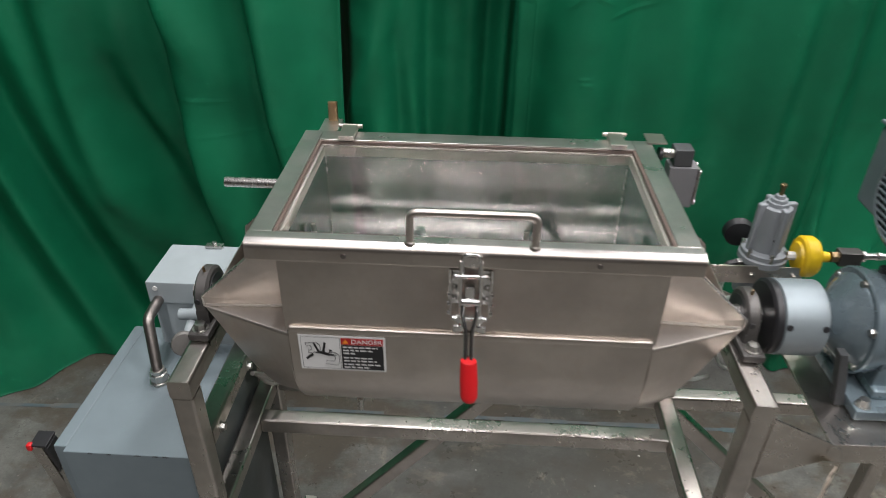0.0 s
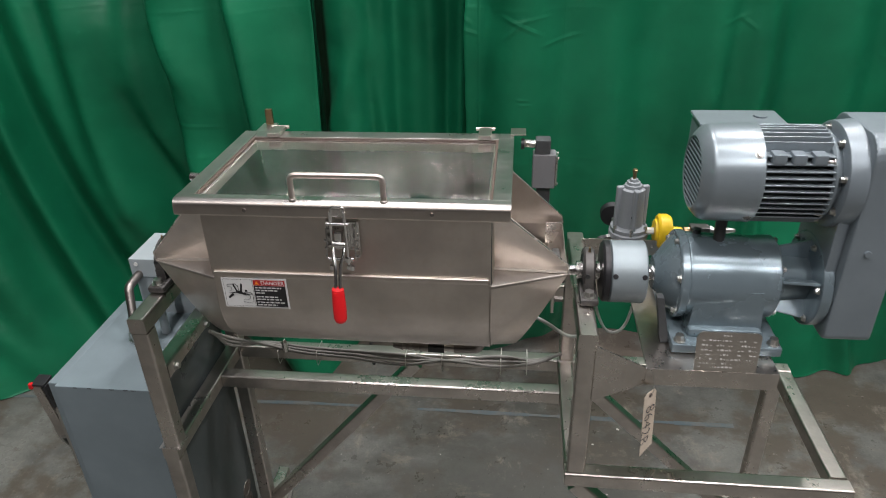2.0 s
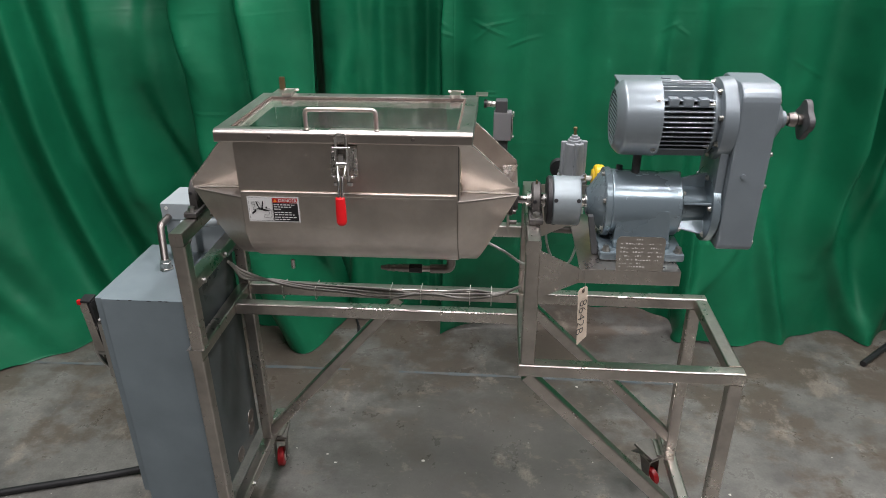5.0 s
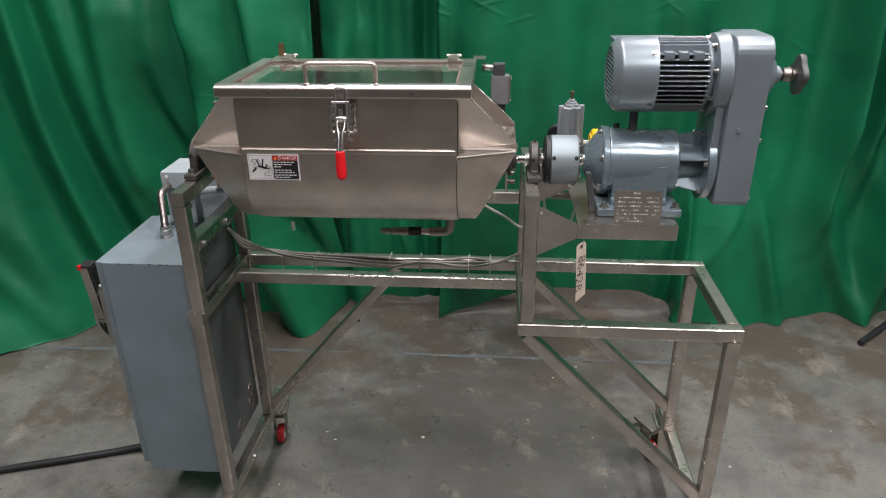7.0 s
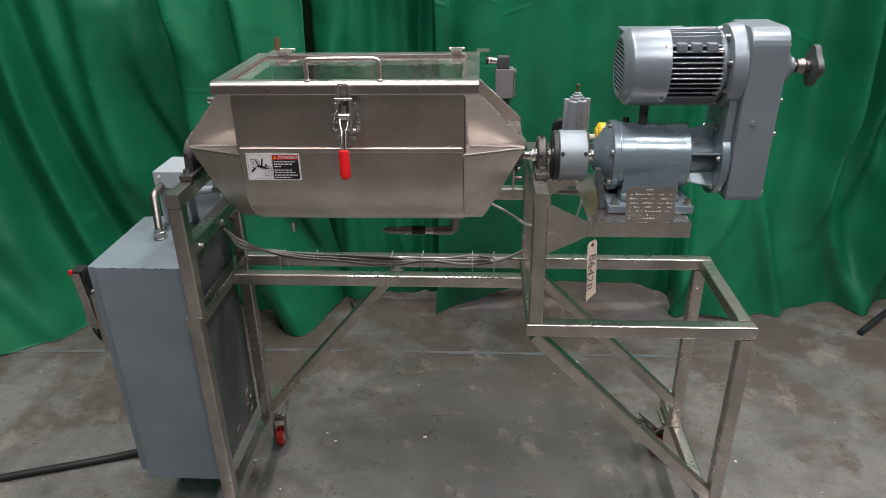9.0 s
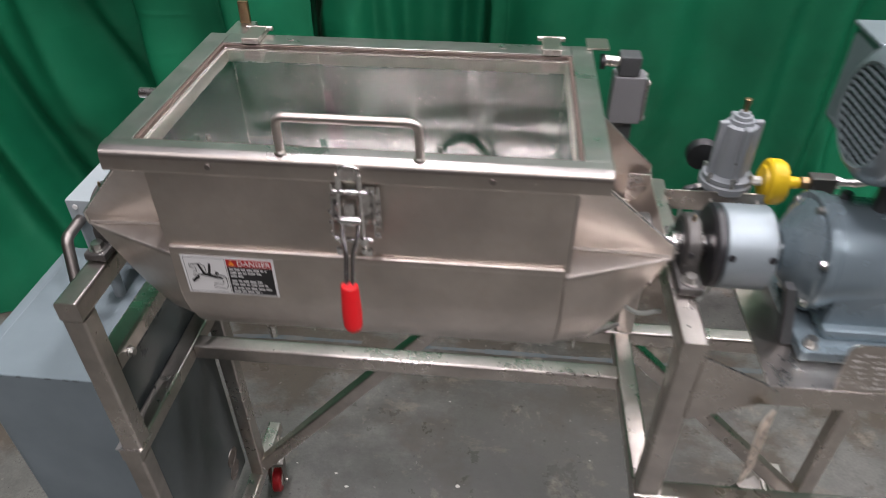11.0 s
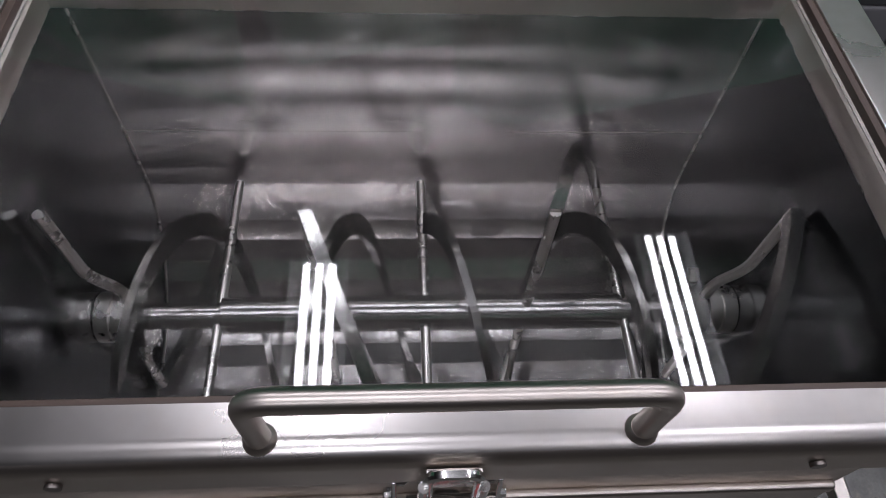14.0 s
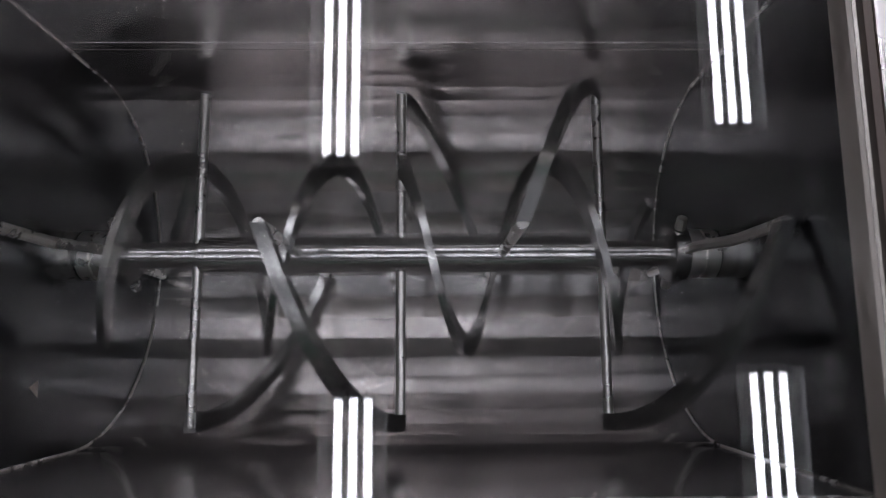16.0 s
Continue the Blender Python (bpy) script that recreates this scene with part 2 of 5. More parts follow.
# brown film left by an old coating, mostly towards the curtains
band_ = remap(nt_, split_.outputs[1], 0.1, 1.1, -0.02, 0.112)
add_ = nt_.nodes.new("ShaderNodeMath")
add_.operation = "ADD"
nt_.links.new(film_, add_.inputs[0])
nt_.links.new(band_, add_.inputs[1])
col_ = mixed(nt_, remap(nt_, add_.outputs[0], 0.55, 0.63, 0.0, 0.85), col_, (0.092, 0.072, 0.053))
# grime trodden in round the machine, ragged-edged, also painting in its shade
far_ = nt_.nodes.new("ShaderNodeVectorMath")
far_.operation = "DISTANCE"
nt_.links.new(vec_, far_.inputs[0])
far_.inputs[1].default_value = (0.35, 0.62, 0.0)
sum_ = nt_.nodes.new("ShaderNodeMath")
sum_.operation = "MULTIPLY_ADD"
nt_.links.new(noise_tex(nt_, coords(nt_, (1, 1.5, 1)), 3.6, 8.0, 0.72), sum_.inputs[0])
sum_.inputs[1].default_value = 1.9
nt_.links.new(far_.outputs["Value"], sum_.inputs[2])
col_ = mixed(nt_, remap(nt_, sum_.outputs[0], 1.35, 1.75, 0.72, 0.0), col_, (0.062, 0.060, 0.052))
# chalky worn spots, dark pits and grit
col_ = mixed(nt_, remap(nt_, worn_, 0.565, 0.65, 0.0, 0.65), col_, (0.275, 0.245, 0.20))
tan_ = noise_tex(nt_, coords(nt_, (0.7, 1.2, 1)), 6.5, 9.0, 0.72)
col_ = mixed(nt_, remap(nt_, tan_, 0.57, 0.65, 0.0, 0.55), col_, (0.20, 0.17, 0.135))
col_ = mixed(nt_, remap(nt_, pits_, 0.66, 0.70, 0.0, 0.8), col_, (0.04, 0.038, 0.035))
col_ = mixed(nt_, remap(nt_, pits_, 0.33, 0.29, 0.0, 0.6), col_, (0.30, 0.28, 0.25))
col_ = mixed(nt_, remap(nt_, grit_, 0.35, 0.7, 0.0, 0.35), col_, (0.07, 0.068, 0.064))
nt_.links.new(col_, sh_.inputs["Base Color"])
nt_.links.new(remap(nt_, mid_, 0.35, 0.7, 0.24, 0.5), sh_.inputs["Roughness"])
bumped(nt_, sh_, mid_, 0.12, 0.004)

BLUE_LINE, nt_, sh_ = material("worn_blue_floor_paint", (0.03, 0.09, 0.15), 0.45)
wear_ = noise_tex(nt_, coords(nt_), 9.0, 8.0, 0.7)
nt_.links.new(ramp(nt_, wear_, [(0.40, (0.095, 0.125, 0.138)), (0.60, (0.145, 0.145, 0.135))]), sh_.inputs["Base Color"])

WALL, nt_, sh_ = material("painted_block_wall", (0.32, 0.30, 0.28), 0.7)
nt_.links.new(ramp(nt_, noise_tex(nt_, coords(nt_), 1.5, 6.0), [(0.3, (0.085, 0.075, 0.07)), (0.7, (0.13, 0.115, 0.105))]), sh_.inputs["Base Color"])
CEILING = paint("ceiling_deck_paint", (0.035, 0.035, 0.035), 0.7)
FIXTURE = paint("white_fixture_enamel", (0.72, 0.72, 0.70), 0.4)
LAMP, nt_, sh_ = material("fluorescent_tube", (0.9, 0.9, 0.9), 0.4)
sh_.inputs["Emission Color"].default_value = (1.0, 0.965, 0.985, 1)
sh_.inputs["Emission Strength"].default_value = TUBE_POWER
LAMP.cycles.emission_sampling = "FRONT"

# ---- mesh helpers ----


def thing(name, at, label, category, group="", kind=""):
    """An empty at a thing's base; its parts are given in world metres."""
    ob = new(name)
    ob.location = at
    ob.empty_display_size = 0.05
    return tagged(ob, label, category, group, kind)


def root_of(ob):
    while ob.parent:
        ob = ob.parent
    return ob


def part(name, bm, mat, parent=None, label="", sharp=35.0):
    """Links a bmesh, given in world metres, as one mesh object under a thing or part."""
    shift = Vector((0, 0, 0)) if parent is None else root_of(parent).location
    bmesh.ops.translate(bm, verts=bm.verts, vec=-shift)
    me = bpy.data.meshes.new(name)
    bm.to_mesh(me)
    bm.free()
    me.shade_smooth()
    me.set_sharp_from_angle(angle=radians(sharp))
    me.materials.append(mat)
    ob = new(name, me)
    ob.parent = parent
    areas = [f.area for f in me.polygons]
    if len(areas) > 6 and max(areas) > 8 * min(areas):
        ob.modifiers.new("even_normals", "WEIGHTED_NORMAL").keep_sharp = True
    return tagged(ob, label)


def whole(name, bm, mat, label, category, kind="", group="", sharp=35.0):
    """A thing that is one plain mesh."""
    return tagged(part(name, bm, mat, None, "", sharp), label, category, group, kind)


def box(lo, hi, bevel=0.0, seg=2, bm=None, turn=None):
    bm = bm or bmesh.new()
    c = (Vector(lo) + Vector(hi)) / 2
    s = Vector(hi) - Vector(lo)
    m = Matrix.Translation(c) @ (turn.to_4x4() if turn else Matrix()) @ Matrix.Diagonal((*s, 1))
    made = bmesh.ops.create_cube(bm, size=1.0, matrix=m)["verts"]
    if bevel:
        edges = list({e for v in made for e in v.link_edges})
        bmesh.ops.bevel(bm, geom=edges, offset=bevel, segments=seg, affect="EDGES", profile=0.5)
    return bm


def cyl(p, q, r, r2=None, seg=24, bm=None, bevel=0.0, cap=True):
    bm = bm or bmesh.new()
    p, q = Vector(p), Vector(q)
    d = q - p
    m = Matrix.Translation((p + q) / 2) @ d.to_track_quat("Z", "Y").to_matrix().to_4x4()
    made = bmesh.ops.create_cone(bm, cap_ends=cap, segments=seg, radius1=r, radius2=r if r2 is None else r2, depth=d.length, matrix=m)["verts"]
    if bevel:
        rim = [e for e in {e for v in made for e in v.link_edges} if any(len(f.verts) > 4 for f in e.link_faces)]
        bmesh.ops.bevel(bm, geom=rim, offset=bevel, segments=2, affect="EDGES", profile=0.5)
    return bm


def lathe(axis_at, axis_dir, profile, seg=32, bm=None, caps=True):
    """Turns (distance along the axis, radius) pairs round an axis."""
    bm = bm or bmesh.new()
    q = Vector(axis_dir).to_track_quat("Z", "Y").to_matrix()
    rings = []
    for d, r in profile:
        ring = []
        for i in range(seg):
            a = 2 * math.pi * i / seg
            ring.append(bm.verts.new(Vector(axis_at) + q @ Vector((r * math.cos(a), r * math.sin(a), d))))
        rings.append(ring)
    for a, b in zip(rings, rings[1:]):
        for i in range(seg):
            j = (i + 1) % seg
            bm.faces.new((a[i], a[j], b[j], b[i]))
    if caps and profile[0][1] > 1e-5:
        bm.faces.new(rings[0][::-1])
    if caps and profile[-1][1] > 1e-5:
        bm.faces.new(rings[-1])
    bmesh.ops.remove_doubles(bm, verts=[v for ring in rings for v in ring], dist=1e-6)
    return bm


def smooth_path(points, steps=6):
    """Catmull-Rom points through a polyline."""
    pts = [Vector(p) for p in points]
    pts = [2 * pts[0] - pts[1]] + pts + [2 * pts[-1] - pts[-2]]
    out = []
    for i in range(1, len(pts) - 2):
        a, b, c, d = pts[i - 1:i + 3]
        for k in range(steps):
            t = k / steps
            out.append(0.5 * (2 * b + (c - a) * t + (2 * a - 5 * b + 4 * c - d) * t * t + (3 * b - a - 3 * c + d) * t ** 3))
    out.append(pts[-2])
    return out


def filleted(points, r, steps=6):
    """A polyline with its corners rounded to radius about r."""
    pts = [Vector(p) for p in points]
    out = [pts[0]]
    for a, b, c in zip(pts, pts[1:], pts[2:]):
        u, v = (a - b).normalized(), (c - b).normalized()
        k = min(r, (a - b).length * 0.49, (c - b).length * 0.49)
        p, q = b + u * k, b + v * k
        for i in range(steps + 1):
            t = i / steps
            out.append((1 - t) ** 2 * p + 2 * t * (1 - t) * b + t * t * q)
    out.append(pts[-1])
    return out


def sweep(points, r, seg=10, bm=None, cap=True):
    """A round rod along a list of points."""
    bm = bm or bmesh.new()
    pts = [Vector(p) for p in points]
    rings = []
    side = None
    for i, p in enumerate(pts):
        d = (pts[min(i + 1, len(pts) - 1)] - pts[max(i - 1, 0)]).normalized()
        if side is None:
            side = d.orthogonal().normalized()
        side = (side - d * side.dot(d)).normalized()
        up = d.cross(side)
        rings.append([bm.verts.new(p + r * (math.cos(2 * math.pi * k / seg) * side + math.sin(2 * math.pi * k / seg) * up)) for k in range(seg)])
    for a, b in zip(rings, rings[1:]):
        for k in range(seg):
            bm.faces.new((a[k], a[(k + 1) % seg], b[(k + 1) % seg], b[k]))
    if cap:
        bm.faces.new(rings[0][::-1])
        bm.faces.new(rings[-1])
    return bm


def slab(outline, vec, bm=None, bevel=0.0):
    """A flat outline (3D points) given the thickness vec."""
    bm = bm or bmesh.new()
    lo = [bm.verts.new(Vector(p)) for p in outline]
    hi = [bm.verts.new(Vector(p) + Vector(vec)) for p in outline]
    n = len(lo)
    faces = [bm.faces.new(lo[::-1]), bm.faces.new(hi)]
    faces += [bm.faces.new((lo[i], lo[(i + 1) % n], hi[(i + 1) % n], hi[i])) for i in range(n)]
    bmesh.ops.recalc_face_normals(bm, faces=faces)
    if bevel:
        bmesh.ops.bevel(bm, geom=list({e for f in faces for e in f.edges}), offset=bevel, segments=2, affect="EDGES", profile=0.5)
    return bm


def bar(p, q, w=0.038, h=0.038, bevel=0.0055, up=(0, 0, 1)):
    """A square tube from p to q (centre line)."""
    p, q = Vector(p), Vector(q)
    d = (q - p).normalized()
    u = Vector(up)
    s = d.cross(u).normalized()
    u = s.cross(d)
    turn = Matrix((d, s, u)).transposed()
    c = (p + q) / 2
    bm = bmesh.new()
    m = Matrix.Translation(c) @ turn.to_4x4() @ Matrix.Diagonal(((q - p).length, w, h, 1))
    bmesh.ops.create_cube(bm, size=1.0, matrix=m)
    ln = [e for e in bm.edges if abs((e.verts[0].co - e.verts[1].co).normalized().dot(d)) > 0.99]
    bmesh.ops.bevel(bm, geom=ln, offset=bevel, segments=3, affect="EDGES", profile=0.5)
    return bm


def hexbolt(at, direction, r=0.007, h=0.006, washer=True, bm=None):
    bm = bm or bmesh.new()
    at, d = Vector(at), Vector(direction).normalized()
    if washer:
        cyl(at, at + d * 0.0018, r * 1.35, seg=16, bm=bm)
    cyl(at + d * 0.001, at + d * h, r, r * 0.93, seg=6, bm=bm)
    return bm


def words(name, text, size, at, turn, mat, parent, align="LEFT", extrude=0.0002, thin=0.0):
    """Flat lettering in the built-in font, as a mesh."""
    cu = bpy.data.curves.new(name, "FONT")
    cu.body, cu.size, cu.align_x, cu.extrude, cu.offset = text, size, align, extrude, -thin
    tmp = bpy.data.objects.new(name, cu)
    scene.collection.objects.link(tmp)
    me = bpy.data.meshes.new_from_object(tmp)
    bpy.data.objects.remove(tmp)
    bpy.data.curves.remove(cu)
    me.transform(Matrix.Translation(Vector(at) - root_of(parent).location) @ turn.to_4x4())
    me.materials.clear()
    me.materials.append(mat)
    ob = new(name, me)
    ob.parent = parent
    return ob


FRONT = Euler((radians(90), 0, 0)).to_matrix()  # lettering upright, read from the front

# ---- setting ----
AY, AZ = 0.20, 1.285  # the agitator's axis


def sheet(corners, mat, name, label, category, thick=0.1, down=(0, 0, -1)):
    return whole(name, slab(corners, Vector(down) * thick), mat, label, category, "structure")


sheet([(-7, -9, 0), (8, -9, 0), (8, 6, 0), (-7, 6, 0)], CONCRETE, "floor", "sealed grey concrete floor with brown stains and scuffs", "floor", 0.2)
sheet([(-7, -9, 6.0), (8, -9, 6.0), (8, 6, 6.0), (-7, 6, 6.0)], CEILING, "ceiling", "dull grey painted deck ceiling of the hall", "ceiling", 0.2, (0, 0, 1))
sheet([(-7, 6, 0), (8, 6, 0), (8, 6, 6), (-7, 6, 6)], WALL, "wall_north", "plain block wall behind the green curtains", "wall", 0.2, (0, 1, 0))
sheet([(-7, -9, 0), (8, -9, 0), (8, -9, 6), (-7, -9, 6)], WALL, "wall_south", "plain block wall closing the hall", "wall", 0.2, (0, -1, 0))
sheet([(-7, -9, 0), (-7, 6, 0), (-7, 6, 6), (-7, -9, 6)], WALL, "wall_west", "plain block wall closing the hall", "wall", 0.2, (-1, 0, 0))
sheet([(8, -9, 0), (8, 6, 0), (8, 6, 6), (8, -9, 6)], WALL, "wall_east", "plain block wall closing the hall", "wall", 0.2, (1, 0, 0))

bm = bmesh.new()
for i in range(40):
    xa, xb = -2.6 + i * 0.12, -2.6 + (i + 1) * 0.12
    ya, yb = (1.10 + 0.055 * min(1, max(0, (x + 1.8) / 1.2)) for x in (xa, xb))
    if xa > 1.95 or noise.noise(Vector((i * 0.37, 0.5, 2.2))) < -0.3:
        continue
    w = 0.010 + 0.003 * math.sin(i * 1.7)
    vs = [bm.verts.new(p) for p in ((xa, ya - w, 0.002), (xb, yb - w, 0.002), (xb, yb + w, 0.002), (xa, ya + w, 0.002))]
    bm.faces.new(vs)
bmesh.ops.remove_doubles(bm, verts=bm.verts, dist=0.002)
whole("floor_line", bm, BLUE_LINE, "thin worn blue paint line on the concrete", "floor marking", "structure")


def ceiling_light(at):
    """A three-tube fluorescent fixture running along y."""
    x, y, z = at
    t = thing("ceiling_light", at, "three-tube white fluorescent ceiling fixture, lit", "ceiling light", "fluorescent fixtures")
    body = bmesh.new()
    box((x - 0.16, y - 0.66, z + 0.03), (x + 0.16, y + 0.66, z + 0.075), 0.006, bm=body)
    part("housing", body, FIXTURE, t)
    # unseen wings, added this deep to cut off the tubes' sideways light
    for dx in (-0.16, 0.16):
        part("reflector_wing", slab([(x + dx, y - 0.65, z + 0.03), (x + dx, y + 0.65, z + 0.03), (x + dx * 1.3, y + 0.65, z - 0.06), (x + dx * 1.3, y - 0.65, z - 0.06)], (0, 0, 0.004)), FIXTURE, t)
    # tubes wider than real ones, their bloom put into the width
    for dx in (-0.092, 0.0, 0.092):
        tube = part("tube", cyl((x + dx, y - 0.61, z), (x + dx, y + 0.61, z), 0.026, seg=12), FIXTURE, t, "fluorescent tube")
        glow = bmesh.new()
        glow.faces.new([glow.verts.new(p) for p in ((x + dx - 0.026, y - 0.61, z - 0.028), (x + dx - 0.026, y + 0.61, z - 0.028), (x + dx + 0.026, y + 0.61, z - 0.028), (x + dx + 0.026, y - 0.61, z - 0.028))])
        part("glow", glow, LAMP, tube, "glowing underside of the tube")
    for dy in (-0.63, 0.63):
        part("socket_bar", box((x - 0.16, y + dy - 0.012, z - 0.03), (x + 0.16, y + dy + 0.012, z + 0.03), 0.003), FIXTURE, t)
    for dy in (-0.5, 0.5):
        part("hanger", cyl((x, y + dy, z + 0.07), (x, y + dy, 6.0), 0.004, seg=6), STEEL_DARK, t)
    return t


LAMP_Z = 5.467
lamp_one = ceiling_light((-0.575, 2.0, LAMP_Z))
# last four are unseen, added to light the fronts and brighten the right
for lx, ly in ((2.0, 2.22), (-0.47, -0.765), (2.1, -0.625), (-0.5, -3.5), (2.1, -3.4), (4.65, 2.2), (4.7, -0.65)):
    copy_thing(lamp_one, pose(lx, ly, LAMP_Z))


def curtain(name, base, floor_line, hem, label, seed, fold=0.05, top=2.75, slant=0.0, bulge=0.1, pitch=0.16, extra=()):
    """A hanging cloth: base gives its plan high up, floor_line its plan on the floor, hem (x, z) its lower edge.

    Each fold is a ridge with its own width, depth, lean and reach; extra adds single folds
    (distance along the rail, width, depth, lean, lowest z, highest z)."""
    rnd = random.Random(seed)
    pts = smooth_path([(x, y, 0) for x, y in base], 40)
    dist = [0.0]
    for a, b in zip(pts, pts[1:]):
        dist.append(dist[-1] + (b - a).length)
    total = dist[-1]
    low_pts = smooth_path([(x, y, 0) for x, y in floor_line], 40)
    low_dist = [0.0]
    for a, b in zip(low_pts, low_pts[1:]):
        low_dist.append(low_dist[-1] + (b - a).length)
    k_low = 0
    nu, nv = int(total / 0.011), 84
    folds = []
    s = -0.1
    while s < total + 0.1:
        w = pitch * rnd.uniform(0.3, 0.6)
        folds.append((s, w, fold * rnd.uniform(0.45, 1.3), slant * rnd.uniform(0.2, 1.6), rnd.uniform(-1.6, 0.5), rnd.uniform(2.2, 6.0)))
        s += pitch * rnd.uniform(0.5, 1.3)
    for k in range(int(total / pitch * 0.9)):
        z0 = rnd.uniform(-0.4, 1.6)
        folds.append((rnd.uniform(0, total), pitch * rnd.uniform(0.12, 0.25), fold * rnd.uniform(0.12, 0.35), slant * 3 + rnd.uniform(-0.35, 0.35), z0, z0 + rnd.uniform(0.5, 1.5)))
    folds += list(extra)
    off = rnd.uniform(0, 50)
    bm = bmesh.new()
    grid = []
    k = 0
    for i in range(nu + 1):
        s = total * i / nu
        while k < len(dist) - 2 and dist[k + 1] < s:
            k += 1
        f = (s - dist[k]) / max(1e-6, dist[k + 1] - dist[k])
        p = pts[k].lerp(pts[k + 1], min(1, f))
        s_low = low_dist[-1] * i / nu
        while k_low < len(low_dist) - 2 and low_dist[k_low + 1] < s_low:
            k_low += 1
        p_low = low_pts[k_low].lerp(low_pts[k_low + 1], min(1.0, (s_low - low_dist[k_low]) / max(1e-6, low_dist[k_low + 1] - low_dist[k_low])))
        d = (pts[k + 1] - pts[k]).normalized()
        n = Vector((d.y, -d.x, 0))  # towards the machine
        hz = hem[-1][1]
        for (xa, za), (xb, zb) in zip(hem, hem[1:]):
            if xa <= p.x <= xb:
                hz = za + (zb - za) * (p.x - xa) / (xb - xa)
                break
            if p.x < hem[0][0]:
                hz = hem[0][1]
        col = []
        near = [g for g in folds if abs(g[0] - s) < 3 * g[1] + 2.2 * abs(g[3]) + 0.2]
        for j in range(nv + 1):
            v = (j / nv) ** 1.6
            z = hz + (top - hz) * v
            wander = 0.05 * noise.noise(Vector((s * 0.5 + off, z * 0.55, 3.1)))
            o = fine = 0.0
            for s0, w, a, lean, za, zb in near:
                u = (s + wander - s0 - lean * (z - 0.9)) / w
                if abs(u) < 3:
                    h = a * math.exp(-u * u) * min(1, max(0, (z - za) / 0.7)) * min(1, max(0, (zb - z) / 0.7))
                    if w > pitch * 0.26:
                        o = math.sqrt(o * o + h * h)
                    else:
                        fine += h
            o += fine
            o *= (1.25 - 0.4 * min(1, z / 2.2)) * min(1.0, max(0.0, (top - z) / 0.5))
            o += 0.02 * noise.noise(Vector((s * 3.1 + off, z * 2.0, 0.4))) + 0.004 * noise.noise(Vector((s * 14, z * 10, off)))
            low = max(0.0, 1 - z / 0.7)
            o += bulge * low * low * (0.7 + 1.0 * noise.noise(Vector((s * 2.6 + off, 5.0, 0.0))) + 0.5 * noise.noise(Vector((s * 7.1 + off, 2.0, 0.0))))
            pool = max(0.0, 1 - (z - hz) / 0.32)
            o += bulge * 0.9 * pool ** 2.2 * min(0.55, max(0.0, 0.25 + 1.6 * noise.noise(Vector((s * 3.4 + off, 9.0, 0.0))) + 0.7 * noise.noise(Vector((s * 8.3, off, 4.0)))))
            w_low = max(0.0, 1 - z / 1.15) ** 1.5
            q = p.lerp(p_low, w_low) + n * (o - 0.5 * fold) * (1 - 0.62 * w_low)
            ripple = 0.03 * noise.noise(Vector((s * 5, off, 0))) * max(0, 1 - z / 0.3)
            col.append(bm.verts.new((q.x, q.y, max(0.006, z + ripple))))
        grid.append(col)
    for a, b in zip(grid, grid[1:]):
        for j in range(nv):
            bm.faces.new((a[j], b[j], b[j + 1], a[j + 1]))
    ob = whole(name, bm, CURTAIN, label, "curtain", "", "green backdrop curtains", 180)
    sol = ob.modifiers.new("cloth_thickness", "SOLIDIFY")
    sol.thickness, sol.offset = 0.003, -1
    return ob


curtain("curtain", [(-2.75, 0.15), (-2.42, 0.80), (-2.05, 1.30), (-1.62, 1.56), (-1.2, 1.58), (-0.80, 1.44), (-0.475, 1.36)],
        [(-2.75, 0.05), (-2.35, 0.52), (-2.03, 0.97), (-1.87, 1.10), (-1.74, 1.29), (-1.45, 1.55), (-1.07, 1.62), (-0.89, 1.55), (-0.73, 1.46), (-0.54, 1.36), (-0.46, 1.53), (-0.40, 1.70)],
        [(-3.4, 0.0), (-0.6, 0.0), (-0.3, 0.02)], "green satin backdrop curtain, draped to the floor in deep folds", 5, 0.21, slant=-0.09, bulge=0.04, pitch=0.27,
        extra=((0.75, 0.11, 0.10, -0.4, -0.1, 1.6), (1.2, 0.12, 0.10, -0.4, -0.2, 1.5), (2.3, 0.17, 0.26, -0.2, 0.85, 2.0), (2.05, 0.10, 0.14, -0.3, -0.6, 1.0)))
SET_BACK = [(-1.7, 2.95), (-1.1, 2.9), (-0.66, 2.50), (-0.44, 1.68), (-0.1, 1.68), (0.2, 1.72), (0.6, 1.80)]
curtain("curtain", SET_BACK, SET_BACK, [(-0.8, 0.03), (0.6, 0.05)], "green satin curtain hanging set back in tight shaded folds", 8, 0.10, bulge=0.02, pitch=0.13)
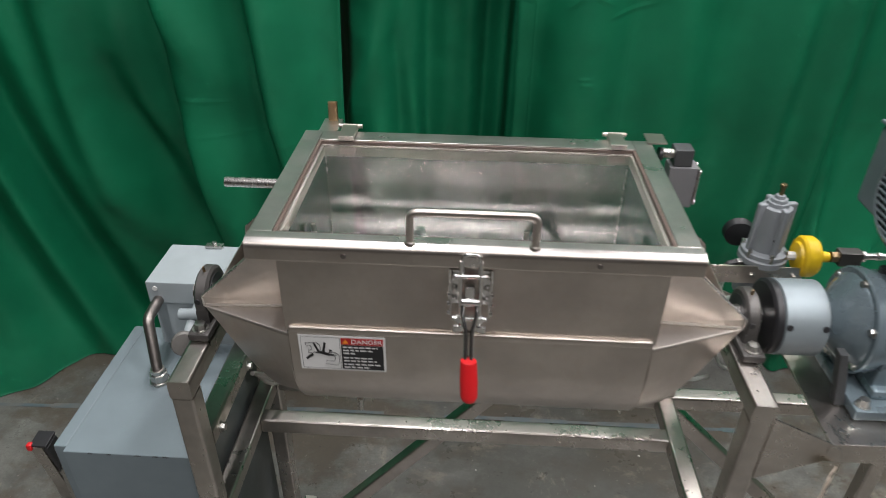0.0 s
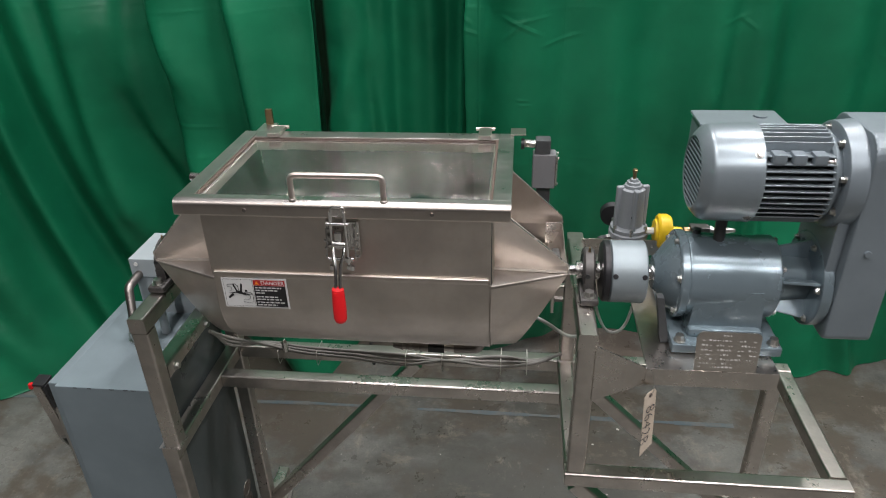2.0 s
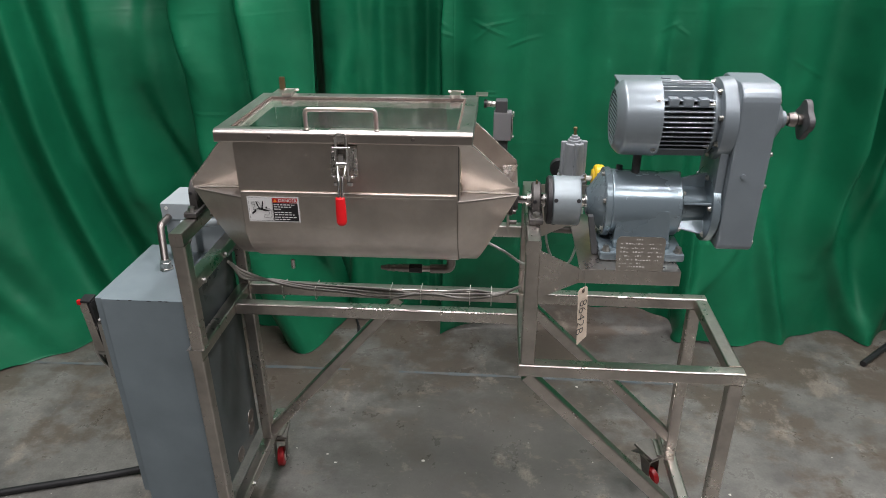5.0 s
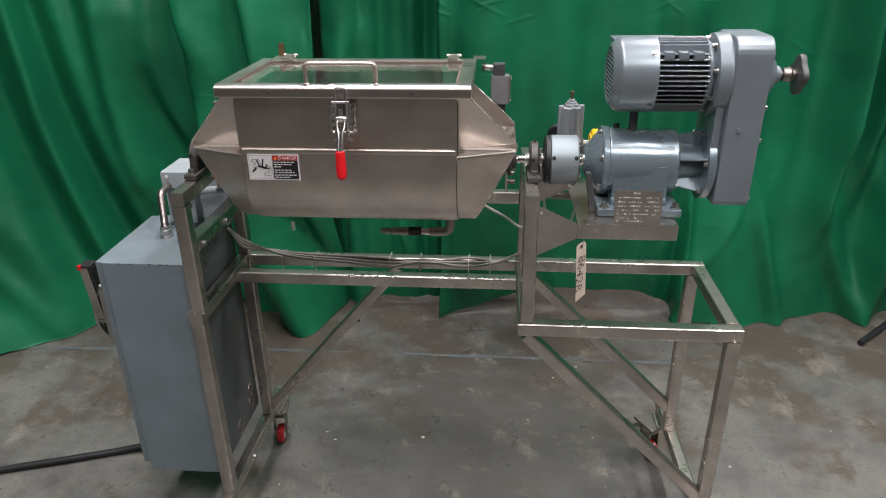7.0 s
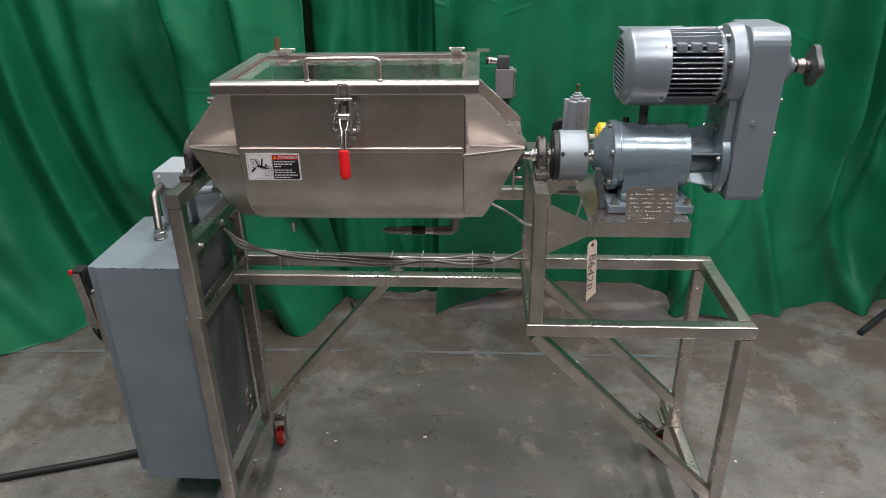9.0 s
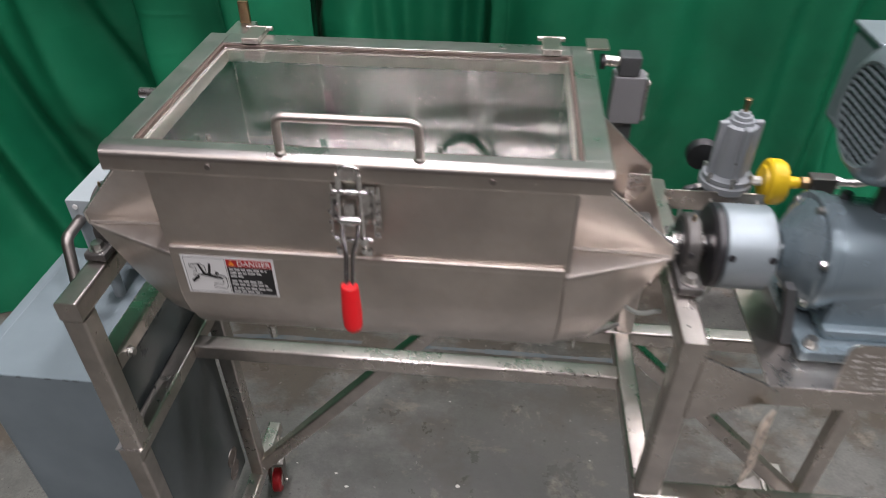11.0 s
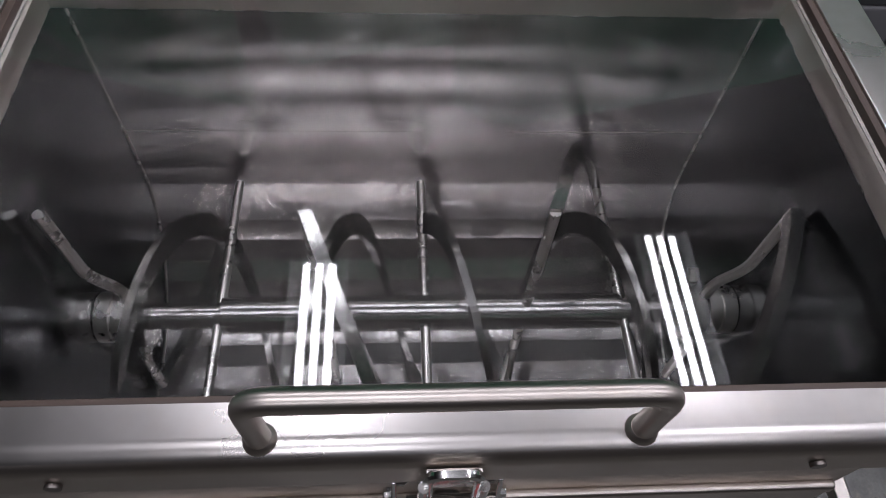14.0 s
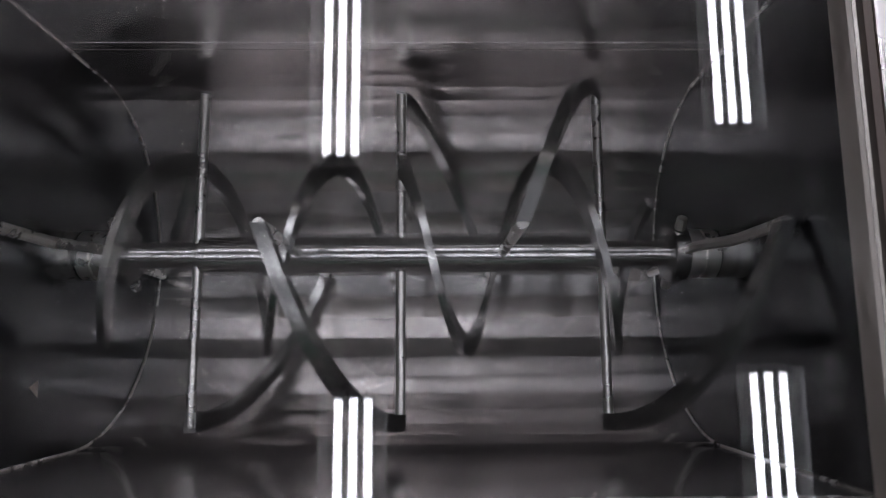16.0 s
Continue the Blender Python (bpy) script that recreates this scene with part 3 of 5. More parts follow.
curtain("curtain", [(0.13, 1.44), (0.33, 1.36), (0.7, 1.43), (1.15, 1.55), (1.6, 1.68), (2.1, 1.78), (2.7, 1.72), (3.15, 1.40), (3.45, 0.90)],
        [(0.10, 1.52), (0.22, 1.60), (0.40, 1.62), (0.65, 1.65), (0.93, 1.66), (1.10, 1.66), (1.20, 1.67), (1.29, 1.66), (1.28, 1.55), (1.40, 1.53), (1.63, 1.50), (1.78, 1.59), (2.06, 1.68), (2.4, 1.75), (2.8, 1.65), (3.2, 1.28), (3.45, 0.85)],
        [(0.1, 0.0), (0.22, 0.04), (0.40, 0.09), (0.65, 0.15), (0.93, 0.16), (1.1, 0.14), (1.2, 0.08), (1.3, 0.0), (4.0, 0.0)], "green satin backdrop curtain with crease marks, hem on the floor", 12, 0.085, slant=0.015, bulge=0.05, pitch=0.33,
        extra=((0.5, 0.05, 0.05, 0.15, -1, 0.9), (0.85, 0.05, 0.05, 0.1, -1, 1.0), (1.2, 0.05, 0.08, -0.1, -1, 1.2), (1.5, 0.05, 0.12, -0.35, -1, 0.9), (1.65, 0.035, 0.06, 0.5, -1, 0.7), (1.8, 0.06, 0.13, -0.5, -1, 0.8), (2.1, 0.06, 0.12, -0.6, -1, 0.9), (1.92, 0.06, 0.20, 0, 0.3, 5), (2.12, 0.05, 0.16, 0.02, 0.5, 5), (2.32, 0.08, 0.24, 0.03, -1, 5)))

# ---- the stand of square stainless tube ----
stand = thing("machine_stand", (0.25, 0.24, 0.165), "brushed stainless square-tube stand on casters", "machine frame")
LX, RX, FXR = -0.471, 0.466, 1.026
Z1, Z2 = 0.853, 0.834
part("base_tube", bar((LX, -0.13, 0.185), (LX, 0.60, 0.185)), STEEL_TUBE, stand)
part("base_tube", bar((FXR, -0.13, 0.185), (FXR, 0.60, 0.185)), STEEL_TUBE, stand)
for x in (LX, FXR):
    part("end_cap", box((x - 0.018, -0.134, 0.167), (x + 0.018, -0.13, 0.203), 0.001), STEEL_BRIGHT, stand)
part("leg", bar((LX, 0.039, 0.205), (LX, 0.039, Z2), up=(0, 1, 0)), STEEL_TUBE, stand)
part("leg", bar((LX + 0.004, 0.435, 0.205), (LX + 0.004, 0.435, 1.236), up=(0, 1, 0)), STEEL_TUBE, stand)
part("leg", bar((FXR, 0.035, 0.205), (FXR, 0.035, Z2), up=(0, 1, 0)), STEEL_TUBE, stand)
part("leg", bar((FXR - 0.012, 0.433, 0.205), (FXR - 0.012, 0.433, Z2), up=(0, 1, 0)), STEEL_TUBE, stand)
part("side_rail", bar((LX, 0.02, Z1), (LX, 0.416, Z1)), STEEL_TUBE, stand)
part("upright", bar((-0.463, 0.039, 0.874), (-0.463, 0.039, 1.197), up=(0, 1, 0)), STEEL_TUBE, stand)
part("weld_plate", box((-0.493, 0.017, 0.8725), (-0.441, 0.06, 0.8745), 0.0006), STEEL_BRIGHT, stand)
part("bearing_rail", bar((-0.463, 0.02, 1.217), (-0.463, 0.416, 1.217)), STEEL_TUBE, stand)
part("mid_rail", bar((-0.463, 0.058, 1.068), (-0.463, 0.416, 1.068)), STEEL_TUBE, stand)
for y, z in ((0.253, 1.062), (0.09, 1.062)):
    part("bolt", hexbolt((-0.444, y, z), (1, 0, 0), 0.008, 0.009), ZINC, stand, "zinc hex bolt")
part("bolt", hexbolt((LX + 0.019, 0.21, 0.187), (1, 0, 0), 0.008, 0.009), ZINC, stand, "zinc hex bolt")
# right side
part("upright", bar((RX, 0.040, 0.874), (RX, 0.040, 1.206), up=(0, 1, 0)), STEEL_TUBE, stand)
part("upright", bar((RX, 0.435, 0.874), (RX, 0.435, 1.244), up=(0, 1, 0)), STEEL_TUBE, stand)
part("bearing_rail", bar((RX, 0.021, 1.225), (RX, 0.416, 1.225)), STEEL_TUBE, stand)
part("box_rail", bar((0.443, 0.035, Z1), (1.045, 0.035, Z1)), STEEL_TUBE, stand)
part("box_rail", bar((0.443, 0.433, Z1), (1.045, 0.433, Z1)), STEEL_TUBE, stand)
part("box_rail", bar((FXR, 0.055, Z1 + 0.001), (FXR, 0.413, Z1 + 0.001)), STEEL_TUBE, stand)
part("box_rail", bar((RX - 0.004, 0.055, Z1 - 0.001), (RX - 0.004, 0.413, Z1 - 0.001)), STEEL_TUBE, stand)
# cross rails
part("cross_rail", bar((LX + 0.02, 0.302, Z1), (0.442, 0.302, Z1)), STEEL_TUBE, stand)
part("cross_rail", bar((LX + 0.024, 0.433, Z1), (0.442, 0.433, Z1)), STEEL_TUBE, stand)
part("cross_rail", bar((LX + 0.024, 0.437, 1.088), (0.446, 0.437, 1.088)), STEEL_TUBE, stand)
# braces
part("brace", bar((-0.45, 0.435, 0.235), (0.055, 0.435, 0.832), 0.034, 0.036), STEEL_TUBE, stand)
part("brace", bar((0.465, 0.036, 0.832), (1.012, 0.036, 0.27), 0.034, 0.036), STEEL_TUBE, stand)
part("brace", bar((0.475, 0.433, 0.832), (1.003, 0.433, 0.30), 0.034, 0.036), STEEL_TUBE, stand)
# feet plates for the casters
for x, sx in ((LX, 1), (FXR, -1)):
    for y in (-0.07, 0.53):
        part("caster_plate", box((min(x, x + sx * 0.034), y - 0.045, 0.158), (max(x, x + sx * 0.034), y + 0.045, 0.165), 0.001), STEEL_TUBE, stand)
# motor deck and gusset
deck = slab([(0.584, 0.02, 1.171), (0.832, 0.02, 1.171), (0.832, 0.38, 1.171), (0.584, 0.38, 1.171)], (0, 0, -0.006), bevel=0.001)
part("deck_plate", deck, STEEL_TUBE, stand)
part("deck_lip", box((0.582, 0.0188, 1.131), (0.834, 0.0238, 1.1715), 0.0012), STEEL_TUBE, stand)
part("deck_lip", box((0.582, 0.3765, 1.131), (0.834, 0.3815, 1.1715), 0.0012), STEEL_TUBE, stand)
part("deck_lip", box((0.830, 0.024, 1.131), (0.834, 0.376, 1.1708), 0.0012), STEEL_TUBE, stand)
part("gusset", slab([(0.4825, 0.0195, 1.219), (0.582, 0.0195, 1.172), (0.582, 0.0195, 1.131), (0.486, 0.0195, 1.082), (0.4825, 0.0195, 1.082)], (0, 0.004, 0), bevel=0.0006), STEEL_TUBE, stand, "brushed triangular gusset plate")
part("gusset", slab([(0.468, 0.38, 1.219), (0.482, 0.38, 1.219), (0.582, 0.38, 1.172), (0.582, 0.38, 1.131), (0.486, 0.38, 1.082), (0.468, 0.38, 1.082)], (0, 0.004, 0), bevel=0.0008), STEEL_TUBE, stand)


def caster(at, turn):
    t = thing("caster", (0, 0, 0), "small swivel caster with red urethane wheel", "caster", "stand casters")
    tyre = lathe((-0.014, 0, 0.0385), (1, 0, 0), [(0, 0.024), (0.001, 0.034), (0.004, 0.038), (0.024, 0.038), (0.027, 0.034), (0.028, 0.024)], 24)
    w = part("wheel", tyre, RED_WHEEL, t)
    part("hub", lathe((-0.017, 0, 0.0385), (1, 0, 0), [(0, 0.006), (0, 0.02), (0.034, 0.02), (0.034, 0.006)], 20), material_hub, w, "pale plastic hub")
    for sx in (-1, 1):
        part("fork_cheek", slab([(sx * 0.021, -0.014, 0.03), (sx * 0.021, 0.014, 0.03), (sx * 0.021, 0.045, 0.12), (sx * 0.021, -0.01, 0.12)], (sx * 0.003, 0, 0), bevel=0.0008), STEEL_DARK, t)
    part("fork_top", box((-0.024, -0.012, 0.118), (0.024, 0.046, 0.123), 0.001), STEEL_TUBE, t)
    part("swivel", cyl((0, 0.02, 0.123), (0, 0.02, 0.146), 0.026, seg=20, bevel=0.002), STEEL_TUBE, t)
    part("top_plate", box((-0.035, -0.03, 0.146), (0.035, 0.07, 0.1575), 0.002), STEEL_DARK, t)
    part("axle_bolt", cyl((-0.029, 0, 0.0385), (0.029, 0, 0.0385), 0.006, seg=6), STEEL_TUBE, t)
    part("brake_pedal", slab([(-0.018, 0.046, 0.115), (0.018, 0.046, 0.115), (0.018, 0.098, 0.088), (-0.018, 0.098, 0.088)], (0, 0, 0.003), bevel=0.0006), STEEL_DARK, t)
    t.matrix_basis = pose(*at, 0, 0, turn)
    return t


material_hub = material("pale_plastic_hub", (0.55, 0.53, 0.48), 0.4)[0]
c0 = caster((LX + 0.012, 0.51, 0), 8)
copy_thing(c0, pose(LX + 0.012, -0.09, 0, 0, 0, -12))
copy_thing(c0, pose(FXR - 0.04, 0.51, 0, 0, 0, 30))
copy_thing(c0, pose(FXR - 0.035, -0.09, 0, 0, 0, 14))

# ---- the mixer's tub ----
tub = thing("mixer_tub", (0, AY, 1.118), "brushed stainless mixer trough with wedge-shaped ends", "mixing trough")
R, RZ = 0.17, 0.164


def trough_profile(n=28):
    pts = [(0.03, 1.49), (0.03, 1.354), (0.0325, 1.3385), (0.0305, 1.334)]
    for i in range(n + 1):
        a = math.pi + math.pi * i / n
        pts.append((AY + R * math.cos(a), AZ + RZ * math.sin(a)))
    return pts + [(2 * AY - y, z) for y, z in reversed(pts[:4])]


def end_point(y, z):
    """Where the wedge's sloping end plate cuts the tapered lower profile."""
    if z > AZ:
        ze, c = 1.339 + (z - 1.339) * 0.95, (y - AY) / R
    else:
        s = (AZ - z) / RZ
        c = math.copysign(abs((y - AY) / R) ** 0.42, y - AY)
        ze = 1.2877 - 0.158 * s ** 0.72
    return (0.424 - (1.339 - ze) * 0.52, AY + c * 0.111, ze)


prof = trough_profile()
XT = 0.275
shell = bmesh.new()
left = [shell.verts.new((-XT, y, z)) for y, z in prof]
right = [shell.verts.new((XT, y, z)) for y, z in prof]
for i in range(len(prof) - 1):
    shell.faces.new((left[i], left[i + 1], right[i + 1], right[i]))
for sx, rim in ((-1, left), (1, right)):
    ix = 2  # profile index of the lower ledge line
    low = rim[ix:len(rim) - ix]
    ends = []
    for (y, z), v in zip(prof[ix:len(prof) - ix], low):
        x, ye, ze = end_point(y, z)
        ends.append(shell.verts.new((sx * x, ye, ze)))
    for i in range(len(low) - 1):
        shell.faces.new((low[i], low[i + 1], ends[i + 1], ends[i]))
    shell.faces.new(ends)
    tf, tb = ends[0], ends[-1]
    # the front cheek leans in to the crease; the back cheek stands upright, and the end is open between them
    a, b, c = rim[0], rim[1], rim[2]
    e = shell.verts.new((sx * 0.306, 0.03, 1.49))
    e2 = shell.verts.new((sx * 0.4245, 0.0868, 1.360))
    k = shell.verts.new((sx * XT, 0.094, 1.3425))
    for vs in ((a, b, c, k), (a, k, e), (e, k, e2), (e2, k, tf), (c, tf, k)):
        shell.faces.new(vs)
    a, b, c = rim[-1], rim[-2], rim[-3]
    kb = shell.verts.new((sx * XT, 0.309, 1.3425))
    top = [shell.verts.new((sx * x, 0.309, z)) for x, z in ((XT, 1.487), (0.282, 1.487), (0.421, 1.358))]
    shell.faces.new((kb, top[0], top[1], top[2], tb))
    shell.faces.new((c, tb, kb))
bmesh.ops.recalc_face_normals(shell, faces=shell.faces)
shell.faces.ensure_lookup_table()
if shell.faces[0].normal.y > 0:
    bmesh.ops.reverse_faces(shell, faces=shell.faces)
shell_ob = part("shell", shell, STEEL, tub, "", 6.8)
shell_ob.modifiers.clear()
shell_ob.data.materials.append(STEEL_LEDGE)
for f in shell_ob.data.polygons:
    if f.normal.z > 0.9:
        f.material_index = 1  # upward ledges of the wedges, in the lightened steel
    f.use_smooth = f.area < 0.008 and f.center.z + tub.location.z < 1.333
sol = shell_ob.modifiers.new("sheet_thickness", "SOLIDIFY")
sol.thickness, sol.offset = 0.0028, -1

# weld beads along ledges and corners
for sx in (-1, 1):
    arc = [(sx * XT, AY + (R + 0.0005) * math.cos(math.pi + a), AZ + (RZ + 0.0005) * math.sin(math.pi + a)) for a in np.linspace(0, math.pi, 30)]
    part("corner_weld", sweep([(sx * XT, 0.0325, 1.336)] + arc, 0.0016, 8), STEEL, tub)
    x0, y0, z0 = end_point(*prof[2])
    part("ledge_weld", sweep([(sx * XT, 0.0925, 1.3452), (sx * (x0 - 0.002), y0 - 0.0005, z0 + 0.0034)], 0.0026, 8), STEEL_LEDGE, tub)
    part("ledge_weld", sweep([(sx * XT, 0.0322, 1.3388), (sx * x0, y0 - 0.001, z0 + 0.0005)], 0.0018, 8), STEEL_LEDGE, tub)
part("jacket_edge", box((-XT + 0.003, 0.0235, 1.346), (XT - 0.003, 0.0312, 1.3585), 0.0036, 4), STEEL, tub, "bright rolled edge of the jacket")
jacket = bmesh.new()
jl = []
for a in [None] + list(np.linspace(0, math.pi, 30)):
    y, z = (0.0265, 1.350) if a is None else (AY + (R + 0.0036) * math.cos(math.pi + a), AZ + (RZ + 0.0036) * math.sin(math.pi + a))
    jl.append((jacket.verts.new((-XT + 0.003, y, z)), jacket.verts.new((XT - 0.003, y, z))))
for a, b in zip(jl, jl[1:]):
    jacket.faces.new((a[0], b[0], b[1], a[1]))
jacket_ob = part("jacket", jacket, STEEL, tub, "", 40)
jacket_ob.modifiers.clear()
sol = jacket_ob.modifiers.new("sheet_thickness", "SOLIDIFY")
sol.thickness, sol.offset, sol.use_rim = 0.002, 0, False
rim = bmesh.new()
for lo, hi in (((-0.306, 0.026, 1.4872), (0.306, 0.036, 1.4902)), ((-0.306, 0.3415, 1.4872), (0.306, 0.374, 1.4902)), ((-0.306, 0.036, 1.4872), (-0.2705, 0.3415, 1.4902)), ((0.2705, 0.036, 1.4872), (0.306, 0.3415, 1.4902))):
    box(lo, hi, 0.0, bm=rim)
part("rim_flange", rim, STEEL_BRIGHT, tub)
# end walls and bright sheet edges of the open wedge ends
for sx in (-1, 1):
    part("end_wall", box((min(sx * 0.2768, sx * 0.2795), 0.036, 1.344), (max(sx * 0.2768, sx * 0.2795), 0.364, 1.4868)), STEEL, tub)
    part("wedge_floor", slab([(sx * 0.28, 0.096, 1.292), (sx * 0.396, 0.096, 1.292), (sx * 0.396, 0.304, 1.292), (sx * 0.28, 0.304, 1.292)], (0, 0, -0.003)), STEEL, tub)
    part("sheet_edge", sweep([(sx * 0.3065, 0.0302, 1.4868), (sx * 0.4243, 0.0868, 1.3605), (sx * 0.4245, 0.0885, 1.341)], 0.0017, 8), STEEL_BRIGHT, tub)
    part("sheet_edge", sweep([(sx * 0.284, 0.309, 1.4855), (sx * 0.421, 0.309, 1.3585), (sx * 0.4238, 0.310, 1.341)], 0.0017, 8), STEEL_BRIGHT, tub)
# slotted angle at the tip of the back cheek
part("tab", slab([(0.385, 0.289, 1.30), (0.401, 0.289, 1.30), (0.4215, 0.289, 1.339), (0.4225, 0.289, 1.351), (0.385, 0.289, 1.351)], (0, 0.0035, 0), bevel=0.0008), STEEL_BRIGHT, tub, "small bright angle with a slot")
part("bolt", hexbolt((0.402, 0.289, 1.341), (0, -1, 0), 0.005, 0.004), ZINC, tub)
part("bolt", cyl((-0.19, 0.12, 1.12), (-0.19, 0.12, 1.095), 0.006, seg=6), ZINC, tub)
# shaft seals at both ends
for sx in (-1, 1):
    part("seal_housing", lathe((sx * 0.385, AY, AZ), (sx, 0, 0), [(0, 0.04), (0.012, 0.04), (0.014, 0.03), (0.03, 0.028), (0.03, 0.014)], 24), STEEL_DARK, tub)

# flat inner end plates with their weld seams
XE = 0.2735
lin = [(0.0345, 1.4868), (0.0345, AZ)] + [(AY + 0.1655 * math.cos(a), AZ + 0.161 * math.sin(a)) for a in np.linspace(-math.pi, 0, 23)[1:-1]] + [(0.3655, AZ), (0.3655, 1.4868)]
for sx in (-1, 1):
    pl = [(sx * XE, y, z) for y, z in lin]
    part("end_plate", slab(pl, (sx * 0.003, 0, 0)), STEEL_END, tub, "dull mirror-like inner end plate, steel darkened for the dark it reflects")
    seam = [(sx * (XE - 0.0008), 0.3645, 1.484), (sx * (XE - 0.0008), 0.3645, 1.30)] + [(sx * (XE - 0.0008), AY + 0.1645 * math.cos(a), AZ + 0.160 * math.sin(a)) for a in np.linspace(0, -math.pi, 36)] + [(sx * (XE - 0.0008), 0.0355, 1.30), (sx * (XE - 0.0008), 0.0355, 1.484)]
    part("inner_weld", sweep(seam, 0.0011, 6), STEEL_BRIGHT, tub)
liner = bmesh.new()
rows = [[liner.verts.new((x, y, z)) for y, z in lin] for x in (-XE, XE)]
for i in range(len(lin) - 1):
    liner.faces.new((rows[0][i], rows[0][i + 1], rows[1][i + 1], rows[1][i]))
liner_ob = part("liner", liner, STEEL_IN, tub, "polished round-bottomed inner trough", 30)
liner_ob.modifiers.clear()
for f in liner_ob.data.polygons:
    f.use_smooth = False
sol = liner_ob.modifiers.new("sheet_thickness", "SOLIDIFY")
sol.thickness, sol.offset = 0.001, 0
part("inner_weld", box((-0.272, 0.3645, 1.3502), (0.272, 0.3652, 1.3512), 0.0002), STEEL_IN, tub)

for sx in (-1, 1):
    gl = part("gland_plate", slab([(sx * 0.398, 0.150, 1.205), (sx * 0.398, 0.250, 1.205), (sx * 0.398, 0.255, 1.262), (sx * 0.398, 0.145, 1.262)], (sx * 0.006, 0, 0), bevel=0.001), STEEL_TUBE, tub, "stainless gland plate at the shaft")
    part("gland_ring", lathe((sx * 0.398, AY, AZ), (sx, 0, 0), [(0, 0.045), (0.014, 0.045), (0.016, 0.03), (0.028, 0.03), (0.028, 0.012)], 24), CAST_IRON, gl)
    for dy in (-0.036, 0.036):
        part("gland_bolt", hexbolt((sx * 0.404, AY + dy, 1.232), (sx, 0, 0), 0.007, 0.02), STEEL_DARK, gl)

# ---- agitator ----
PH = 0  # the angle at which the first set of spokes stands (0 to the back, 90 up, 180 to the front)
RO, RN = 0.150, 0.088  # outer and inner ribbon radius
agitator = thing("agitator", (0, AY, AZ), "polished stainless ribbon agitator with cut outer ribbons on a round shaft", "agitator")
part("shaft", cyl((-0.425, AY, AZ), (0.505, AY, AZ), 0.0115, seg=32), SHAFT, agitator)
part("sleeve", cyl((-0.173, AY, AZ), (0.172, AY, AZ), 0.0158, seg=36, bevel=0.001), SHAFT, agitator)
for sx in (-1, 1):
    col_b = lathe((sx * 0.2478, AY, AZ), (sx, 0, 0), [(0, 0.0115), (0, 0.0215), (0.011, 0.0215), (0.011, 0.0185), (0.0135, 0.0185), (0.0135, 0.0215), (0.025, 0.0215), (0.025, 0.0115)], 24)
    part("collar", col_b, STEEL_BRIGHT, agitator, "bright split clamping collar")
    hub = part("hub", lathe((sx * 0.232, AY, AZ), (sx, 0, 0), [(0, 0.0115), (0, 0.024), (0.002, 0.026), (0.013, 0.026), (0.015, 0.024), (0.015, 0.0115)], 28), RIBBON, agitator)
    for a in (PH + 45, PH + 225):
        c, s = math.cos(radians(a)), math.sin(radians(a))
        part("set_screw", hexbolt((sx * 0.239, AY + 0.0255 * c, AZ + 0.0255 * s), (0, c, s), 0.0048, 0.012, False), ZINC, hub)


def ribbon(x0, x1, r, a0, a1, wide=0.009, deep=0.013):
    """A flat helical ribbon from angle a0 to a1 in degrees."""
    bm = bmesh.new()
    n = max(4, int(abs(a1 - a0) / 6))
    rows = []
    for i in range(n + 1):
        t = i / n
        a = radians(a0 + (a1 - a0) * t)
        x = x0 + (x1 - x0) * t
        c, s = math.cos(a), math.sin(a)
        rows.append([bm.verts.new((x + dx, AY + rr * c, AZ + rr * s)) for rr, dx in ((r, -wide / 2), (r, wide / 2), (r - deep, wide / 2), (r - deep, -wide / 2))])
    for a, b in zip(rows, rows[1:]):
        for k in range(4):
            bm.faces.new((a[k], b[k], b[(k + 1) % 4], a[(k + 1) % 4]))
    bm.faces.new(rows[0])
    bm.faces.new(rows[-1][::-1])
    bmesh.ops.recalc_face_normals(bm, faces=bm.faces)
    return bm


# each outer piece is a quarter turn between the tips of neighbouring spokes, of opposite hand in the two halves
ST = (-0.264, -0.176, -0.087, 0.0, 0.088, 0.176, 0.264)
for k, (a0, a1) in enumerate(((-90, 0), (180, 270), (90, 180), (0, -90), (90, 0), (180, 90))):
    part("outer_ribbon", ribbon(ST[k], ST[k + 1], RO, PH + a0, PH + a1, 0.010, 0.014), RIBBON, agitator)
# the inner ribbons wind the other way
part("inner_ribbon", ribbon(-0.236, -0.002, RN, PH - 90 + 609, PH - 90 - 39, 0.006, 0.019), RIBBON, agitator)
part("inner_ribbon", ribbon(0.002, 0.236, RN, PH - 90 - 241, PH - 90 + 407, 0.006, 0.019), RIBBON, agitator)


def arm(x, r, turn):
    """A point on a spoke's line at distance r from the axis."""
    return (x, AY + r * math.cos(radians(PH + turn)), AZ + r * math.sin(radians(PH + turn)))


for k in range(1, 6):
    turn = 0 if k % 2 else -90
    part("spoke", cyl(arm(ST[k], RO - 0.004, turn), arm(ST[k], 0.004 - RO, turn), 0.0042, seg=12), STEEL_BRIGHT, agitator)
for sx in (-1, 1):
    for sgn in (-1, 1):
        pth = filleted([arm(sx * 0.243, sgn * 0.024, -90), arm(sx * 0.243, sgn * 0.046, -90), arm(sx * 0.262, sgn * 0.068, -90), arm(sx * 0.264, sgn * 0.146, -90)], 0.012)
        part("end_arm", sweep(pth, 0.0045, 8), STEEL_BRIGHT, agitator)

